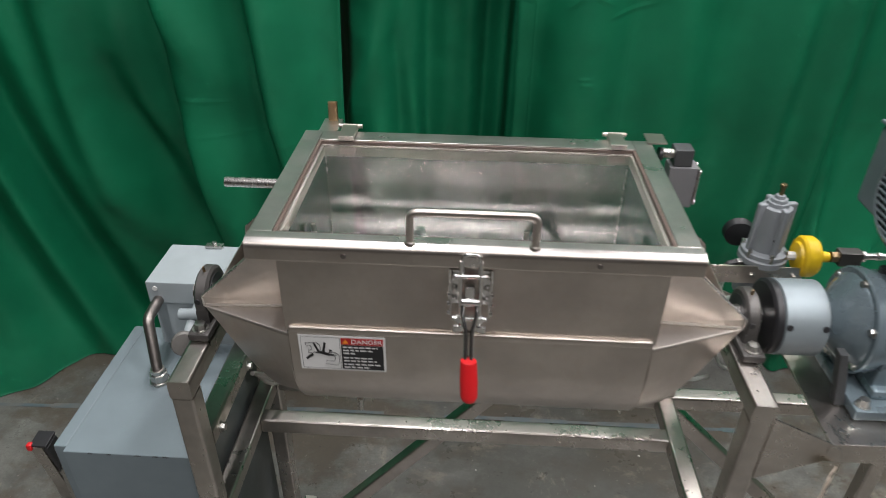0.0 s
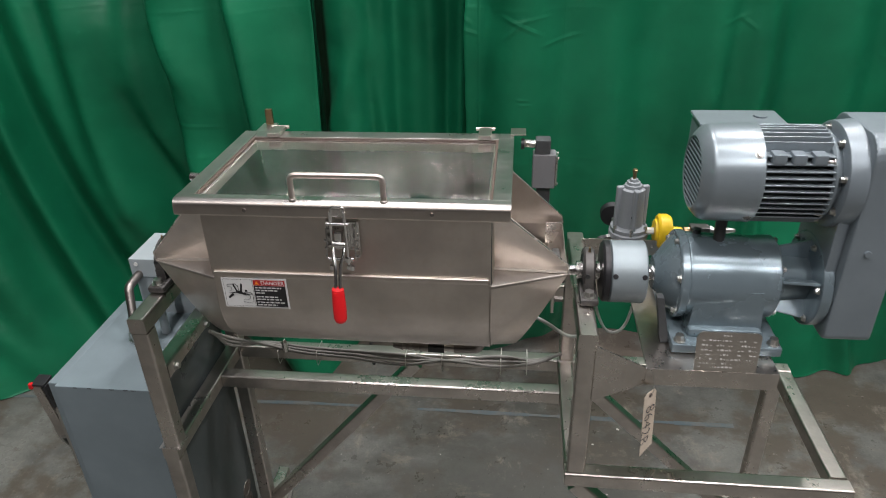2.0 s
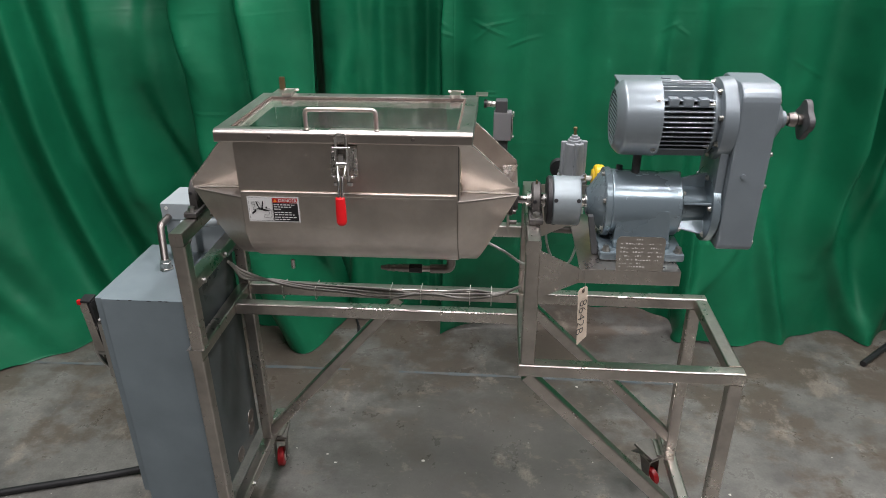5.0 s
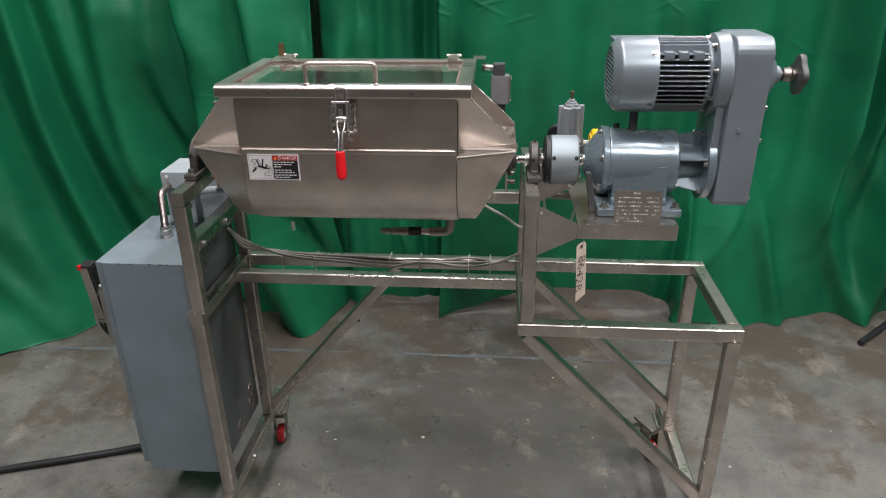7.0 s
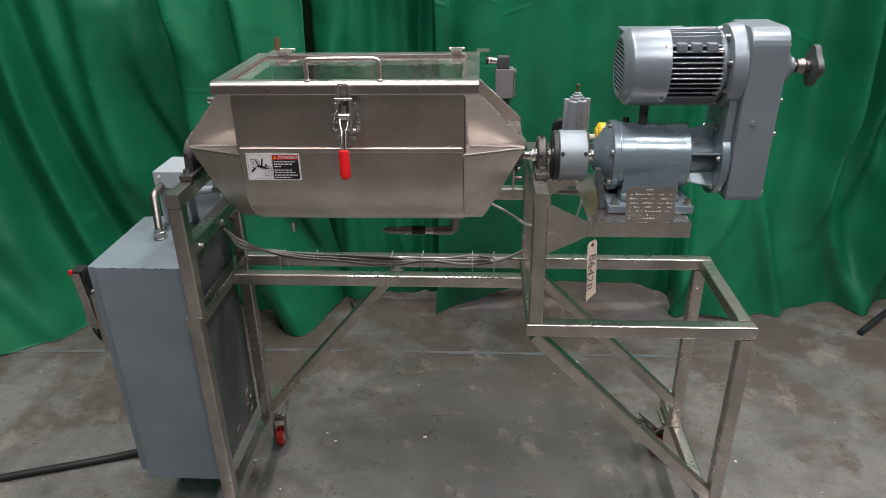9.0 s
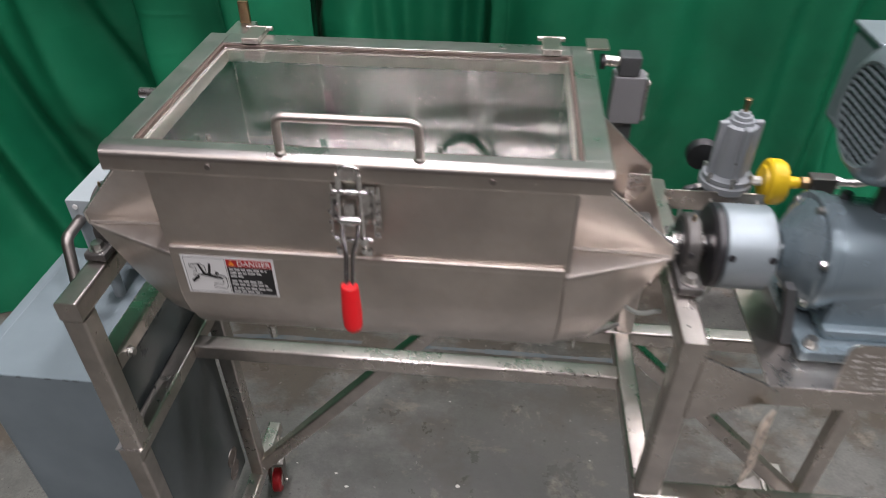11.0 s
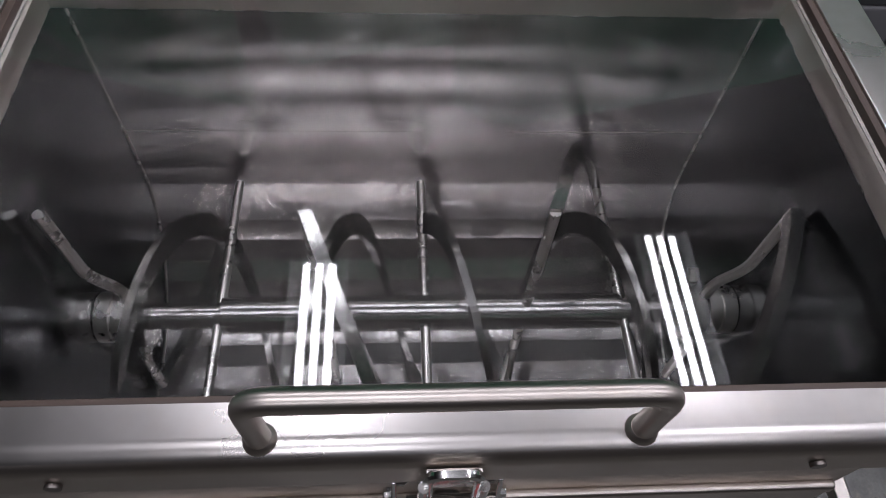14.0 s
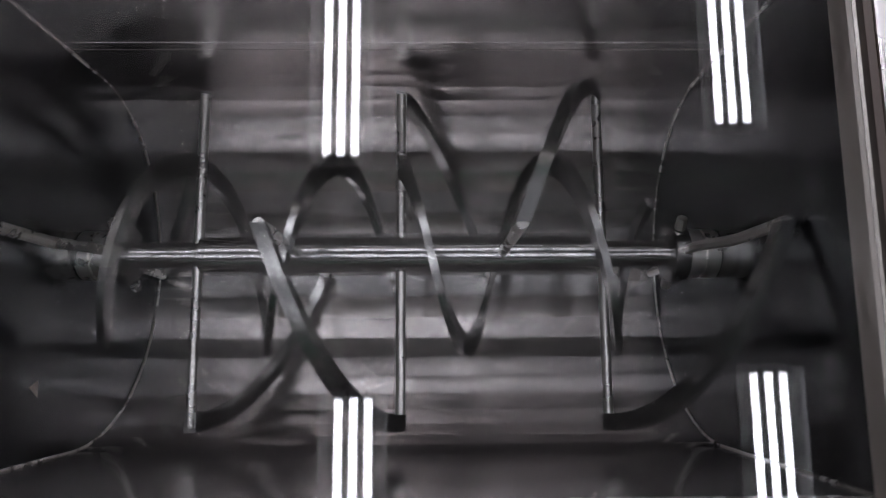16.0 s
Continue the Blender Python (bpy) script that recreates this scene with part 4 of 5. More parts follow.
# ---- lid ----
lid = thing("trough_hatch", (0, 0.19, 1.491), "hinged stainless hatch frame with a clear pane, closed", "hatch")
LX0, LX1, LY0, LY1, LZ0, LZ1 = -0.31, 0.31, 0.0, 0.385, 1.491, 1.522
front = box((LX0, LY0, LZ0), (LX1, 0.03, LZ1), 0.0)
for e in [e for e in front.edges if all(v.co.z > LZ1 - 1e-4 and v.co.y < 1e-4 for v in e.verts)]:
    bmesh.ops.bevel(front, geom=[e], offset=0.012, segments=6, affect="EDGES", profile=0.5)
for e in [e for e in front.edges if all(v.co.z < LZ0 + 1e-4 and v.co.y < 1e-4 for v in e.verts)]:
    bmesh.ops.bevel(front, geom=[e], offset=0.004, segments=3, affect="EDGES", profile=0.5)
for v in front.verts:  # the rail's face leans back a little
    if v.co.y < 0.02:
        v.co.y += 0.08 * (v.co.z - LZ0)
rail = part("front_rail", front, STEEL_SATIN, lid, "", 40)
rail.data.materials.append(STEEL)  # brushed face, smoother top
for f in rail.data.polygons:
    f.material_index = 1 if f.normal.y < -0.6 else 0
part("side_rail", box((LX0, 0.0301, LZ0), (-0.277, LY1, LZ1), 0.0016), STEEL_SATIN, lid)
part("side_rail", box((0.277, 0.0301, LZ0), (LX1, LY1, LZ1), 0.0016), STEEL_SATIN, lid)
part("back_rail", box((-0.2769, 0.345, LZ0), (0.2769, LY1, LZ1), 0.0016), STEEL_SATIN, lid)
for lo, hi in (((-0.277, 0.0302, 1.508), (0.277, 0.034, 1.5205)), ((-0.277, 0.341, 1.508), (0.277, 0.345, 1.5205)), ((-0.277, 0.034, 1.508), (-0.2715, 0.341, 1.5205)), ((0.2715, 0.034, 1.508), (0.277, 0.341, 1.5205))):
    part("gasket", box(lo, hi, 0.0008), GASKET, lid, "brown sealing strip beside the pane")
pane = part("pane", box((-0.2712, 0.0343, 1.509), (0.2712, 0.3407, 1.515), 0.0), PANE, lid, "clear pane with smears")
pane.visible_shadow = False
for lo, hi in (((-0.2712, 0.3375, 1.4912), (0.2712, 0.3407, 1.5085)), ((-0.2712, 0.0345, 1.4912), (-0.268, 0.3375, 1.5085)), ((0.268, 0.0345, 1.4912), (0.2712, 0.3375, 1.5085))):
    part("pane_seat", box(lo, hi), STEEL, lid)
hpts = filleted([(-0.084, 0.013, 1.5215), (-0.084, 0.011, 1.571), (0.084, 0.011, 1.571), (0.084, 0.013, 1.5215)], 0.013, 8)
handle = part("handle", sweep(hpts, 0.0055, 14), STEEL, lid, "bent stainless rod handle")
for x in (-0.084, 0.084):
    part("weld_collar", lathe((x, 0.013, 1.5218), (0, 0, 1), [(0, 0.0076), (0.002, 0.0072), (0.004, 0.0056)], 16), STEEL, handle)
for x in (-0.1735, 0.171):
    part("screw", cyl((x, -0.0012, 1.5045), (x, 0.001, 1.5045), 0.0038, seg=14, bevel=0.0006), STEEL_DARK, lid)
for x in (-0.17, 0.17):
    part("screw", cyl((x, 0.366, 1.522), (x, 0.366, 1.5235), 0.005, seg=14), STEEL_BRIGHT, lid)
for x in (-0.228, 0.246):
    hb = slab([(x - 0.014, 0.338, 1.5225), (x + 0.014, 0.338, 1.5225), (x + 0.014, 0.396, 1.5225), (x - 0.014, 0.396, 1.5225)], (0, 0, 0.010), bevel=0.002)
    h = part("hinge", hb, STEEL, lid)
    part("hinge_pin", cyl((x - 0.021, 0.392, 1.529), (x + 0.021, 0.392, 1.529), 0.0042, seg=12), STEEL, h)
wing = slab([(-0.279, 0.437, 1.505), (-0.261, 0.437, 1.505), (-0.2605, 0.437, 1.556), (-0.278, 0.437, 1.556)], (0, 0.008, 0), bevel=0.0018)
part("stop_bar", wing, BRASS, lid, "upright flat stop bar")
part("stop_arm", box((-0.288, 0.386, 1.512), (-0.252, 0.45, 1.5195), 0.002), STEEL_BRIGHT, lid)
part("switch_cam", slab([(0.302, 0.368, 1.5225), (0.336, 0.368, 1.5225), (0.336, 0.412, 1.5225), (0.302, 0.412, 1.5225)], (0, 0, 0.003), bevel=0.0008), STEEL, lid, "flat tab that trips the switch")

# ---- toggle clamp ----
clamp = thing("toggle_clamp", (0, 0.02, 1.41), "chromed toggle latch with a red vinyl grip, closed", "latch")
part("base_plate", box((-0.031, 0.0235, 1.402), (0.031, 0.0285, 1.480), 0.0012), STEEL_TUBE, clamp)
for sx in (-1, 1):
    part("side_flange", box((sx * 0.0225 - 0.009, 0.0205, 1.418), (sx * 0.0225 + 0.009, 0.0235, 1.476), 0.0008), CHROME, clamp)
    part("cheek", slab([(sx * 0.0115, 0.0205, 1.418), (sx * 0.0115, -0.006, 1.422), (sx * 0.0115, -0.009, 1.446), (sx * 0.0115, 0.004, 1.474), (sx * 0.0115, 0.0205, 1.478)], (sx * 0.0025, 0, 0), bevel=0.0006), CHROME, clamp)
    for z in (1.428, 1.447, 1.466):
        part("rivet", lathe((sx * 0.0235, 0.0206, z), (0, -1, 0), [(0, 0.0055), (0.002, 0.005), (0.0042, 0.0025), (0.0046, 0.0)], 12), CHROME, clamp)
    part("pull_rod", sweep(filleted([(sx * 0.0135, -0.006, 1.400), (sx * 0.0135, -0.006, 1.508)], 0.004), 0.0026, 10), CHROME, clamp)
    part("nut", cyl((sx * 0.0135, -0.006, 1.407), (sx * 0.0135, -0.006, 1.416), 0.0058, seg=6), CHROME, clamp)
    part("nut", cyl((sx * 0.0135, -0.006, 1.392), (sx * 0.0135, -0.006, 1.399), 0.005, seg=6), CHROME, clamp)
part("pull_bow", sweep(filleted([(-0.0115, -0.0045, 1.482), (-0.0115, -0.003, 1.517), (0.0115, -0.003, 1.517), (0.0115, -0.0045, 1.482)], 0.008, 8), 0.0026, 10), CHROME, clamp)
part("cross_pin", cyl((-0.021, -0.006, 1.484), (0.021, -0.006, 1.484), 0.0032, seg=12), CHROME, clamp)
part("cross_pin", cyl((-0.024, -0.004, 1.411), (0.024, -0.004, 1.411), 0.0036, seg=12), CHROME, clamp)
part("catch", box((-0.013, -0.0035, 1.497), (0.013, 0.001, 1.514), 0.0015), STEEL_BRIGHT, clamp, "catch plate on the lid's front lip")
for sx in (-1, 1):
    pts = filleted([(sx * 0.0095, -0.010, 1.446), (sx * 0.0098, -0.022, 1.430), (sx * 0.0042, -0.033, 1.412), (sx * 0.0040 + 0.001, -0.056, 1.362)], 0.008)
    part("lever_strap", sweep(pts, 0.0034, 10), CHROME, clamp)
    part("side_bracket", slab([(sx * 0.0255, 0.0205, 1.404), (sx * 0.0255, 0.004, 1.404), (sx * 0.0255, -0.003, 1.414), (sx * 0.0255, 0.001, 1.440), (sx * 0.0255, 0.006, 1.470), (sx * 0.0255, 0.0205, 1.476)], (sx * 0.0024, 0, 0), bevel=0.0006), CHROME, clamp)
    for z in (1.412, 1.428, 1.444):
        part("stud", cyl((sx * 0.0278, 0.008, z), (sx * 0.0325, 0.008, z), 0.0036, seg=8, bevel=0.0008), CHROME, clamp)
    part("lock_nut", cyl((sx * 0.019, -0.006, 1.390), (sx * 0.019, -0.006, 1.398), 0.0048, seg=6), CHROME, clamp)
part("pivot_pin", cyl((-0.0125, -0.012, 1.446), (0.0125, -0.012, 1.446), 0.0055, seg=14, bevel=0.001), CHROME, clamp)
part("pivot_block", box((-0.008, -0.012, 1.436), (0.006, 0.004, 1.470), 0.003), CHROME, clamp)
grip = bmesh.new()
rings = []
for k, (t, w, d) in enumerate(((0, 0.0105, 0.0075), (0.03, 0.0115, 0.0085), (0.5, 0.0128, 0.0095), (0.85, 0.0125, 0.0095), (0.95, 0.0100, 0.008), (1.0, 0.005, 0.004))):
    c = Vector((0.001, -0.053, 1.377)).lerp(Vector((0.004, -0.066, 1.311)), t)
    rings.append([grip.verts.new(c + Vector((w * math.cos(a), d * math.sin(a), 0))) for a in np.linspace(0, 2 * math.pi, 20, endpoint=False)])
for a, b in zip(rings, rings[1:]):
    for k in range(20):
        grip.faces.new((a[k], b[k], b[(k + 1) % 20], a[(k + 1) % 20]))
grip.faces.new(rings[0])
grip.faces.new(rings[-1][::-1])
bmesh.ops.recalc_face_normals(grip, faces=grip.faces)
part("grip", grip, RED_GRIP, clamp, "red vinyl grip", 60)

# ---- danger sign ----
sign = thing("danger_sign", (-0.192, 0.024, 1.276), "white and red danger sticker on the trough's front", "warning sign")
SY = 0.0236
part("backing", slab([(-0.258, SY, 1.345 - 0.0005), (-0.125, SY, 1.345 - 0.0005), (-0.125, SY + 0.0006, 1.276), (-0.258, SY + 0.0006, 1.276)], (0, 0.0008, 0)), STICKER_WHITE, sign)


def flat(name, pts, mat, y, parent):
    b = bmesh.new()
    vs = [b.verts.new((x, y, z)) for x, z in pts]
    f = b.faces.new(vs)
    b.normal_update()
    if f.normal.y > 0:
        bmesh.ops.reverse_faces(b, faces=[f])
    return part(name, b, mat, parent)


def rect(name, x0, z0, x1, z1, mat, y, parent):
    return flat(name, [(x0, z0), (x1, z0), (x1, z1), (x0, z1)], mat, y, parent)


rect("black_panel", -0.193, 1.2795, -0.1285, 1.328, STICKER_BLACK, SY - 0.0004, sign)
rect("red_band", -0.193, 1.3285, -0.1285, 1.3415, STICKER_RED, SY - 0.0004, sign)
for x0, z0, x1, z1 in ((-0.2545, 1.2795, -0.1945, 1.2800), (-0.2545, 1.341, -0.1945, 1.3415), (-0.2545, 1.2795, -0.254, 1.3415), (-0.195, 1.2795, -0.1945, 1.3415)):
    rect("rule", x0, z0, x1, z1, STICKER_BLACK, SY - 0.0004, sign)
words("lettering", "DANGER", 0.0118, (-0.1775, SY - 0.0008, 1.3311), FRONT, STICKER_WHITE, sign)
flat("warning_triangle", [(-0.1905, 1.3308), (-0.1805, 1.3308), (-0.1855, 1.3395)], STICKER_ORANGE, SY - 0.0008, sign)
rnd = random.Random(3)
for k, z in enumerate((1.3225, 1.3165, 1.3105, 1.3015, 1.2955, 1.2885, 1.2825)):
    x = -0.190
    end = (-0.137, -0.144, -0.172, -0.146, -0.139, -0.134, -0.150)[k]
    while x < end:
        w = rnd.uniform(0.004, 0.010)
        rect("text_bar", x, z, min(end, x + w), z + 0.0026, STICKER_WHITE, SY - 0.0008, sign)
        x += w + 0.002
# pictogram: blade outline and a plain tumbling shape
for pts in (((-0.2477, 1.3293), (-0.2311, 1.3311), (-0.2256, 1.3265), (-0.2249, 1.3184), (-0.229, 1.3113), (-0.2449, 1.3095), (-0.2428, 1.3157), (-0.2387, 1.3166), (-0.2394, 1.3238), (-0.247, 1.3238)), ((-0.2138, 1.3121), (-0.2014, 1.3121), (-0.1973, 1.3076), (-0.1973, 1.2923), (-0.2014, 1.287), (-0.2187, 1.2896), (-0.2166, 1.2959), (-0.2063, 1.2951), (-0.2028, 1.2995), (-0.2035, 1.305), (-0.2125, 1.3068))):
    ln = [(x, SY - 0.001, z) for x, z in pts]
    part("pictogram_line", sweep(ln + ln[:1], 0.0005, 4), STICKER_BLACK, sign)
for pts in (((-0.238, 1.311), (-0.226, 1.309), (-0.212, 1.305), (-0.199, 1.307), (-0.214, 1.311), (-0.224, 1.315)), ((-0.226, 1.312), (-0.233, 1.330), (-0.236, 1.329), (-0.230, 1.312)), ((-0.219, 1.312), (-0.216, 1.331), (-0.219, 1.333), (-0.223, 1.313)), ((-0.238, 1.310), (-0.249, 1.300), (-0.247, 1.296), (-0.236, 1.305)), ((-0.212, 1.318), (-0.208, 1.318), (-0.207, 1.314), (-0.212, 1.313))):
    flat("pictogram", pts, STICKER_BLACK, SY - 0.0009, sign)

# ---- bearings ----


def pillow_block(at, label):
    x, y, z = at  # centre of the seat on the rail
    t = thing("pillow_block", at, label, "bearing", "shaft bearings")
    zc = AZ
    hb = lathe((x - 0.012, y, zc), (1, 0, 0), [(0, 0.026), (0, 0.044), (0.004, 0.049), (0.020, 0.049), (0.024, 0.044), (0.024, 0.026)], 32)
    box((x - 0.0115, y - 0.049, z + 0.001), (x + 0.0115, y + 0.049, zc - 0.006), 0.003, bm=hb)
    h = part("housing", hb, CAST_IRON, t)
    part("base", box((x - 0.019, y - 0.082, z), (x + 0.019, y + 0.082, z + 0.016), 0.005), CAST_IRON, t)
    part("inner_ring", lathe((x - 0.024, y, zc), (1, 0, 0), [(0, 0.0118), (0, 0.019), (0.048, 0.019), (0.048, 0.0118)], 24), STEEL_BRIGHT, t)
    part("seal", lathe((x - 0.0125, y, zc), (1, 0, 0), [(0, 0.018), (-0.0005, 0.036), (0.0255, 0.036), (0.025, 0.018)], 24), BLACK, t)
    for dy in (-0.064, 0.064):
        part("bolt", hexbolt((x, y + dy, z + 0.016), (0, 0, 1), 0.0105, 0.012), ZINC, t, "zinc hex bolt on a washer")
        part("nut_pad", box((x - 0.016, y + dy - 0.016, z - 0.0002), (x + 0.016, y + dy + 0.016, z + 0.0165), 0.003), CAST_IRON, t)
    part("grease_nipple", cyl((x, y - 0.006, zc + 0.046), (x, y - 0.008, zc + 0.058), 0.003, 0.002, seg=8), BRASS, t)
    part("set_screw", cyl((x - 0.004, y - 0.049, zc + 0.012), (x - 0.004, y - 0.044, zc + 0.012), 0.005, seg=10), BLACK, t)
    return t


pillow_block((0.474, AY, 1.2445), "dark cast pillow block bearing bolted on the stand")
pillow_block((-0.463, AY, 1.2365), "dark cast pillow block bearing bolted on the stand")

# ---- coupling ----
coupling = thing("shaft_coupling", (0.553, AY, AZ - 0.066), "silver painted cylindrical shaft coupling", "coupling")
part("barrel", lathe((0.515, AY, AZ), (1, 0, 0), [(0, 0.012), (0, 0.060), (0.004, 0.066), (0.072, 0.066), (0.075, 0.062), (0.075, 0.012)], 40), DULL_SILVER, coupling)
part("end_face", lathe((0.501, AY, AZ), (1, 0, 0), [(0, 0.012), (0, 0.060), (0.004, 0.0655), (0.0145, 0.0655)], 40), BLACK, coupling, "dark recessed end")
for x in (0.524, 0.582):
    for a in (20, 200, 290):
        c, s = math.cos(radians(a)), math.sin(radians(a))
        part("screw_hole", cyl((x, AY - 0.0655 * c, AZ + 0.0655 * s), (x, AY - 0.0668 * c, AZ + 0.0668 * s), 0.0055, seg=12), BLACK, coupling)

# ---- gear reducer ----
gear = thing("gear_reducer", (0.75, AY, 1.1715), "grey hammer-painted cast gear reducer on the deck", "gearbox")
part("output_shaft", cyl((0.59, AY, AZ), (0.63, AY, AZ), 0.016, seg=20), STEEL_BRIGHT, gear)
part("bell", lathe((0.607, AY, AZ), (1, 0, 0), [(0, 0.018), (0, 0.034), (0.012, 0.047), (0.026, 0.066), (0.038, 0.080), (0.044, 0.082)], 40), GEAR_PAINT, gear)
fl = part("front_flange", lathe((0.648, AY, AZ), (1, 0, 0), [(0, 0.06), (0, 0.090), (0.003, 0.0925), (0.016, 0.0925), (0.019, 0.089), (0.019, 0.06)], 44), GEAR_PAINT, gear)
for a in range(22, 382, 60):
    c, s = math.cos(radians(a)), math.sin(radians(a))
    part("flange_bolt", hexbolt((0.6485, AY - 0.081 * c, AZ + 0.081 * s), (-1, 0, 0), 0.0065, 0.007), ZINC, fl)
part("barrel", lathe((0.667, AY, AZ), (1, 0, 0), [(0, 0.086), (0.006, 0.088), (0.10, 0.085), (0.140, 0.083), (0.150, 0.0855), (0.172, 0.0855), (0.176, 0.080), (0.176, 0.03)], 44), GEAR_PAINT, gear)
web = slab([(0.682, AY - 0.0842, AZ + 0.008), (0.812, AY - 0.0842, AZ + 0.008), (0.820, AY - 0.0842, 1.190), (0.674, AY - 0.0842, 1.190)], (0, 0.1684, 0), bevel=0.0015)
part("pedestal", web, GEAR_PAINT, gear)
foot = box((0.638, 0.072, 1.1715), (0.852, 0.328, 1.193), 0.005)
box((0.672, 0.100, 1.188), (0.820, 0.300, 1.212), 0.010, bm=foot)
part("foot", foot, GEAR_PAINT, gear)
for x in (0.655, 0.837):
    for y in (0.088, 0.312):
        part("foot_bolt", hexbolt((x, y, 1.193), (0, 0, 1), 0.009, 0.014), ZINC, gear)
part("name_tab", slab([(0.622, 0.105, 1.172), (0.640, 0.105, 1.172), (0.620, 0.115, 1.275), (0.606, 0.115, 1.275)], (0, 0.02, 0), bevel=0.002), CAST_DARK, gear, "dark support rib")
part("filler_plug", cyl((0.69, AY + 0.02, AZ + 0.083), (0.69, AY + 0.02, AZ + 0.095), 0.009, seg=6), CAST_DARK, gear)
part("neck", lathe((0.838, AY, AZ), (1, 0, 0), [(0, 0.078), (0.004, 0.078), (0.006, 0.052), (0.072, 0.046), (0.076, 0.09)], 32), GEAR_PAINT, gear)
for a in (20, 90, 160, 230, 310):
    c, s = math.cos(radians(a)), math.sin(radians(a))
    n = Vector((0, s, c)) * 0.003
    rib = slab([Vector((0.842, AY - 0.045 * c, AZ + 0.045 * s)) - n, Vector((0.842, AY - 0.070 * c, AZ + 0.070 * s)) - n, Vector((0.914, AY - 0.088 * c, AZ + 0.088 * s)) - n, Vector((0.914, AY - 0.045 * c, AZ + 0.045 * s)) - n], n * 2, bevel=0.001)
    part("rib", rib, GEAR_PAINT, gear)
rf = part("rear_flange", lathe((0.910, AY, AZ), (1, 0, 0), [(0, 0.05), (0, 0.095), (0.002, 0.098), (0.020, 0.098), (0.0235, 0.094), (0.0235, 0.05)], 44), GEAR_PAINT, gear)
for a in range(0, 360, 60):
    c, s = math.cos(radians(a + 12)), math.sin(radians(a + 12))
    part("flange_bolt", hexbolt((0.908, AY - 0.086 * c, AZ + 0.086 * s), (-1, 0, 0), 0.0058, 0.007), ZINC, rf)
for a in (40, 100, 320):
    c, s = math.cos(radians(a)), math.sin(radians(a))
    part("barrel_screw", hexbolt((0.843, AY - 0.078 * c, AZ + 0.078 * s), (1, 0, 0), 0.005, 0.006), ZINC, gear)

# ---- belt drive case ----
case = thing("speed_variator", (0.967, AY, 1.19), "tall grey painted belt drive case with a handwheel", "belt drive")
MZ = 1.514


def stadium(y, z0, z1, r, n=20):
    """Outline round two axes, in y and z."""
    lo = [(y - r * math.cos(a), z0 - r * math.sin(a)) for a in np.linspace(0, math.pi, n)]
    hi = [(y + r * math.cos(a), z1 + r * math.sin(a)) for a in np.linspace(0, math.pi, n)]
    return lo + hi


def squarish(y, z0, z1, w, cut, top):
    """A case outline with cut lower corners and a rounded top."""
    pts = [(y - w, z0 + cut), (y - w + cut, z0), (y + w - cut, z0), (y + w, z0 + cut)]
    for a in np.linspace(0, math.pi / 2, 7):
        pts.append((y + w - top + top * math.cos(a), z1 - top + top * math.sin(a)))
    for a in np.linspace(math.pi / 2, math.pi, 7):
        pts.append((y - w + top + top * math.cos(a), z1 - top + top * math.sin(a)))
    return pts


main = slab([(0.934, y, z) for y, z in squarish(AY, 1.194, 1.617, 0.099, 0.010, 0.045)], (0.090, 0, 0), bevel=0.007)
part("case_body", main, GREY_PAINT, case)
part("case_back", slab([(0.912, y, z) for y, z in squarish(AY, AZ - 0.02, MZ + 0.02, 0.078, 0.012, 0.05)], (0.0225, 0, 0), bevel=0.004), GREY_PAINT, case)
cf = part("motor_flange", lathe((0.899, AY, MZ), (1, 0, 0), [(0, 0.06), (0, 0.094), (0.004, 0.101), (0.030, 0.104), (0.0355, 0.104)], 48), GREY_PAINT, case)
for a in range(15, 375, 45):
    c, s = math.cos(radians(a)), math.sin(radians(a))
    part("flange_bolt", hexbolt((0.900, AY - 0.088 * c, MZ + 0.088 * s), (-1, 0, 0), 0.006, 0.009), ZINC, cf)
part("side_plug", cyl((0.968, AY - 0.098, 1.396), (0.968, AY - 0.1025, 1.396), 0.0065, seg=14, bevel=0.001), GREY_PAINT, case)
for y, z in ((AY - 0.087, 1.450), (AY - 0.087, 1.368), (AY - 0.078, 1.213), (AY - 0.075, 1.575), (AY - 0.05, 1.602)):
    part("cover_bolt", hexbolt((1.0235, y, z), (1, 0, 0), 0.0055, 0.007), ZINC, case)
part("boss", lathe((1.0235, AY, MZ), (1, 0, 0), [(0, 0.082), (0.006, 0.077), (0.034, 0.038), (0.040, 0.024), (0.050, 0.021), (0.050, 0.009)], 36), GREY_PAINT, case)
part("spindle", lathe((1.072, AY, MZ), (1, 0, 0), [(0, 0.010), (0.010, 0.010), (0.012, 0.016), (0.028, 0.019), (0.034, 0.014), (0.05, 0.014)], 20), STEEL_DARK, case)
kn = bmesh.new()
outline = []
for i in range(40):
    a = 2 * math.pi * i / 40
    r = 0.045 + 0.006 * math.cos(4 * a)
    outline.append((1.116, AY + r * math.cos(a), MZ + r * math.sin(a)))
slab(outline, (0.016, 0, 0), kn, 0.004)
part("handwheel", kn, CAST_DARK, case, "dark four-lobed handwheel")

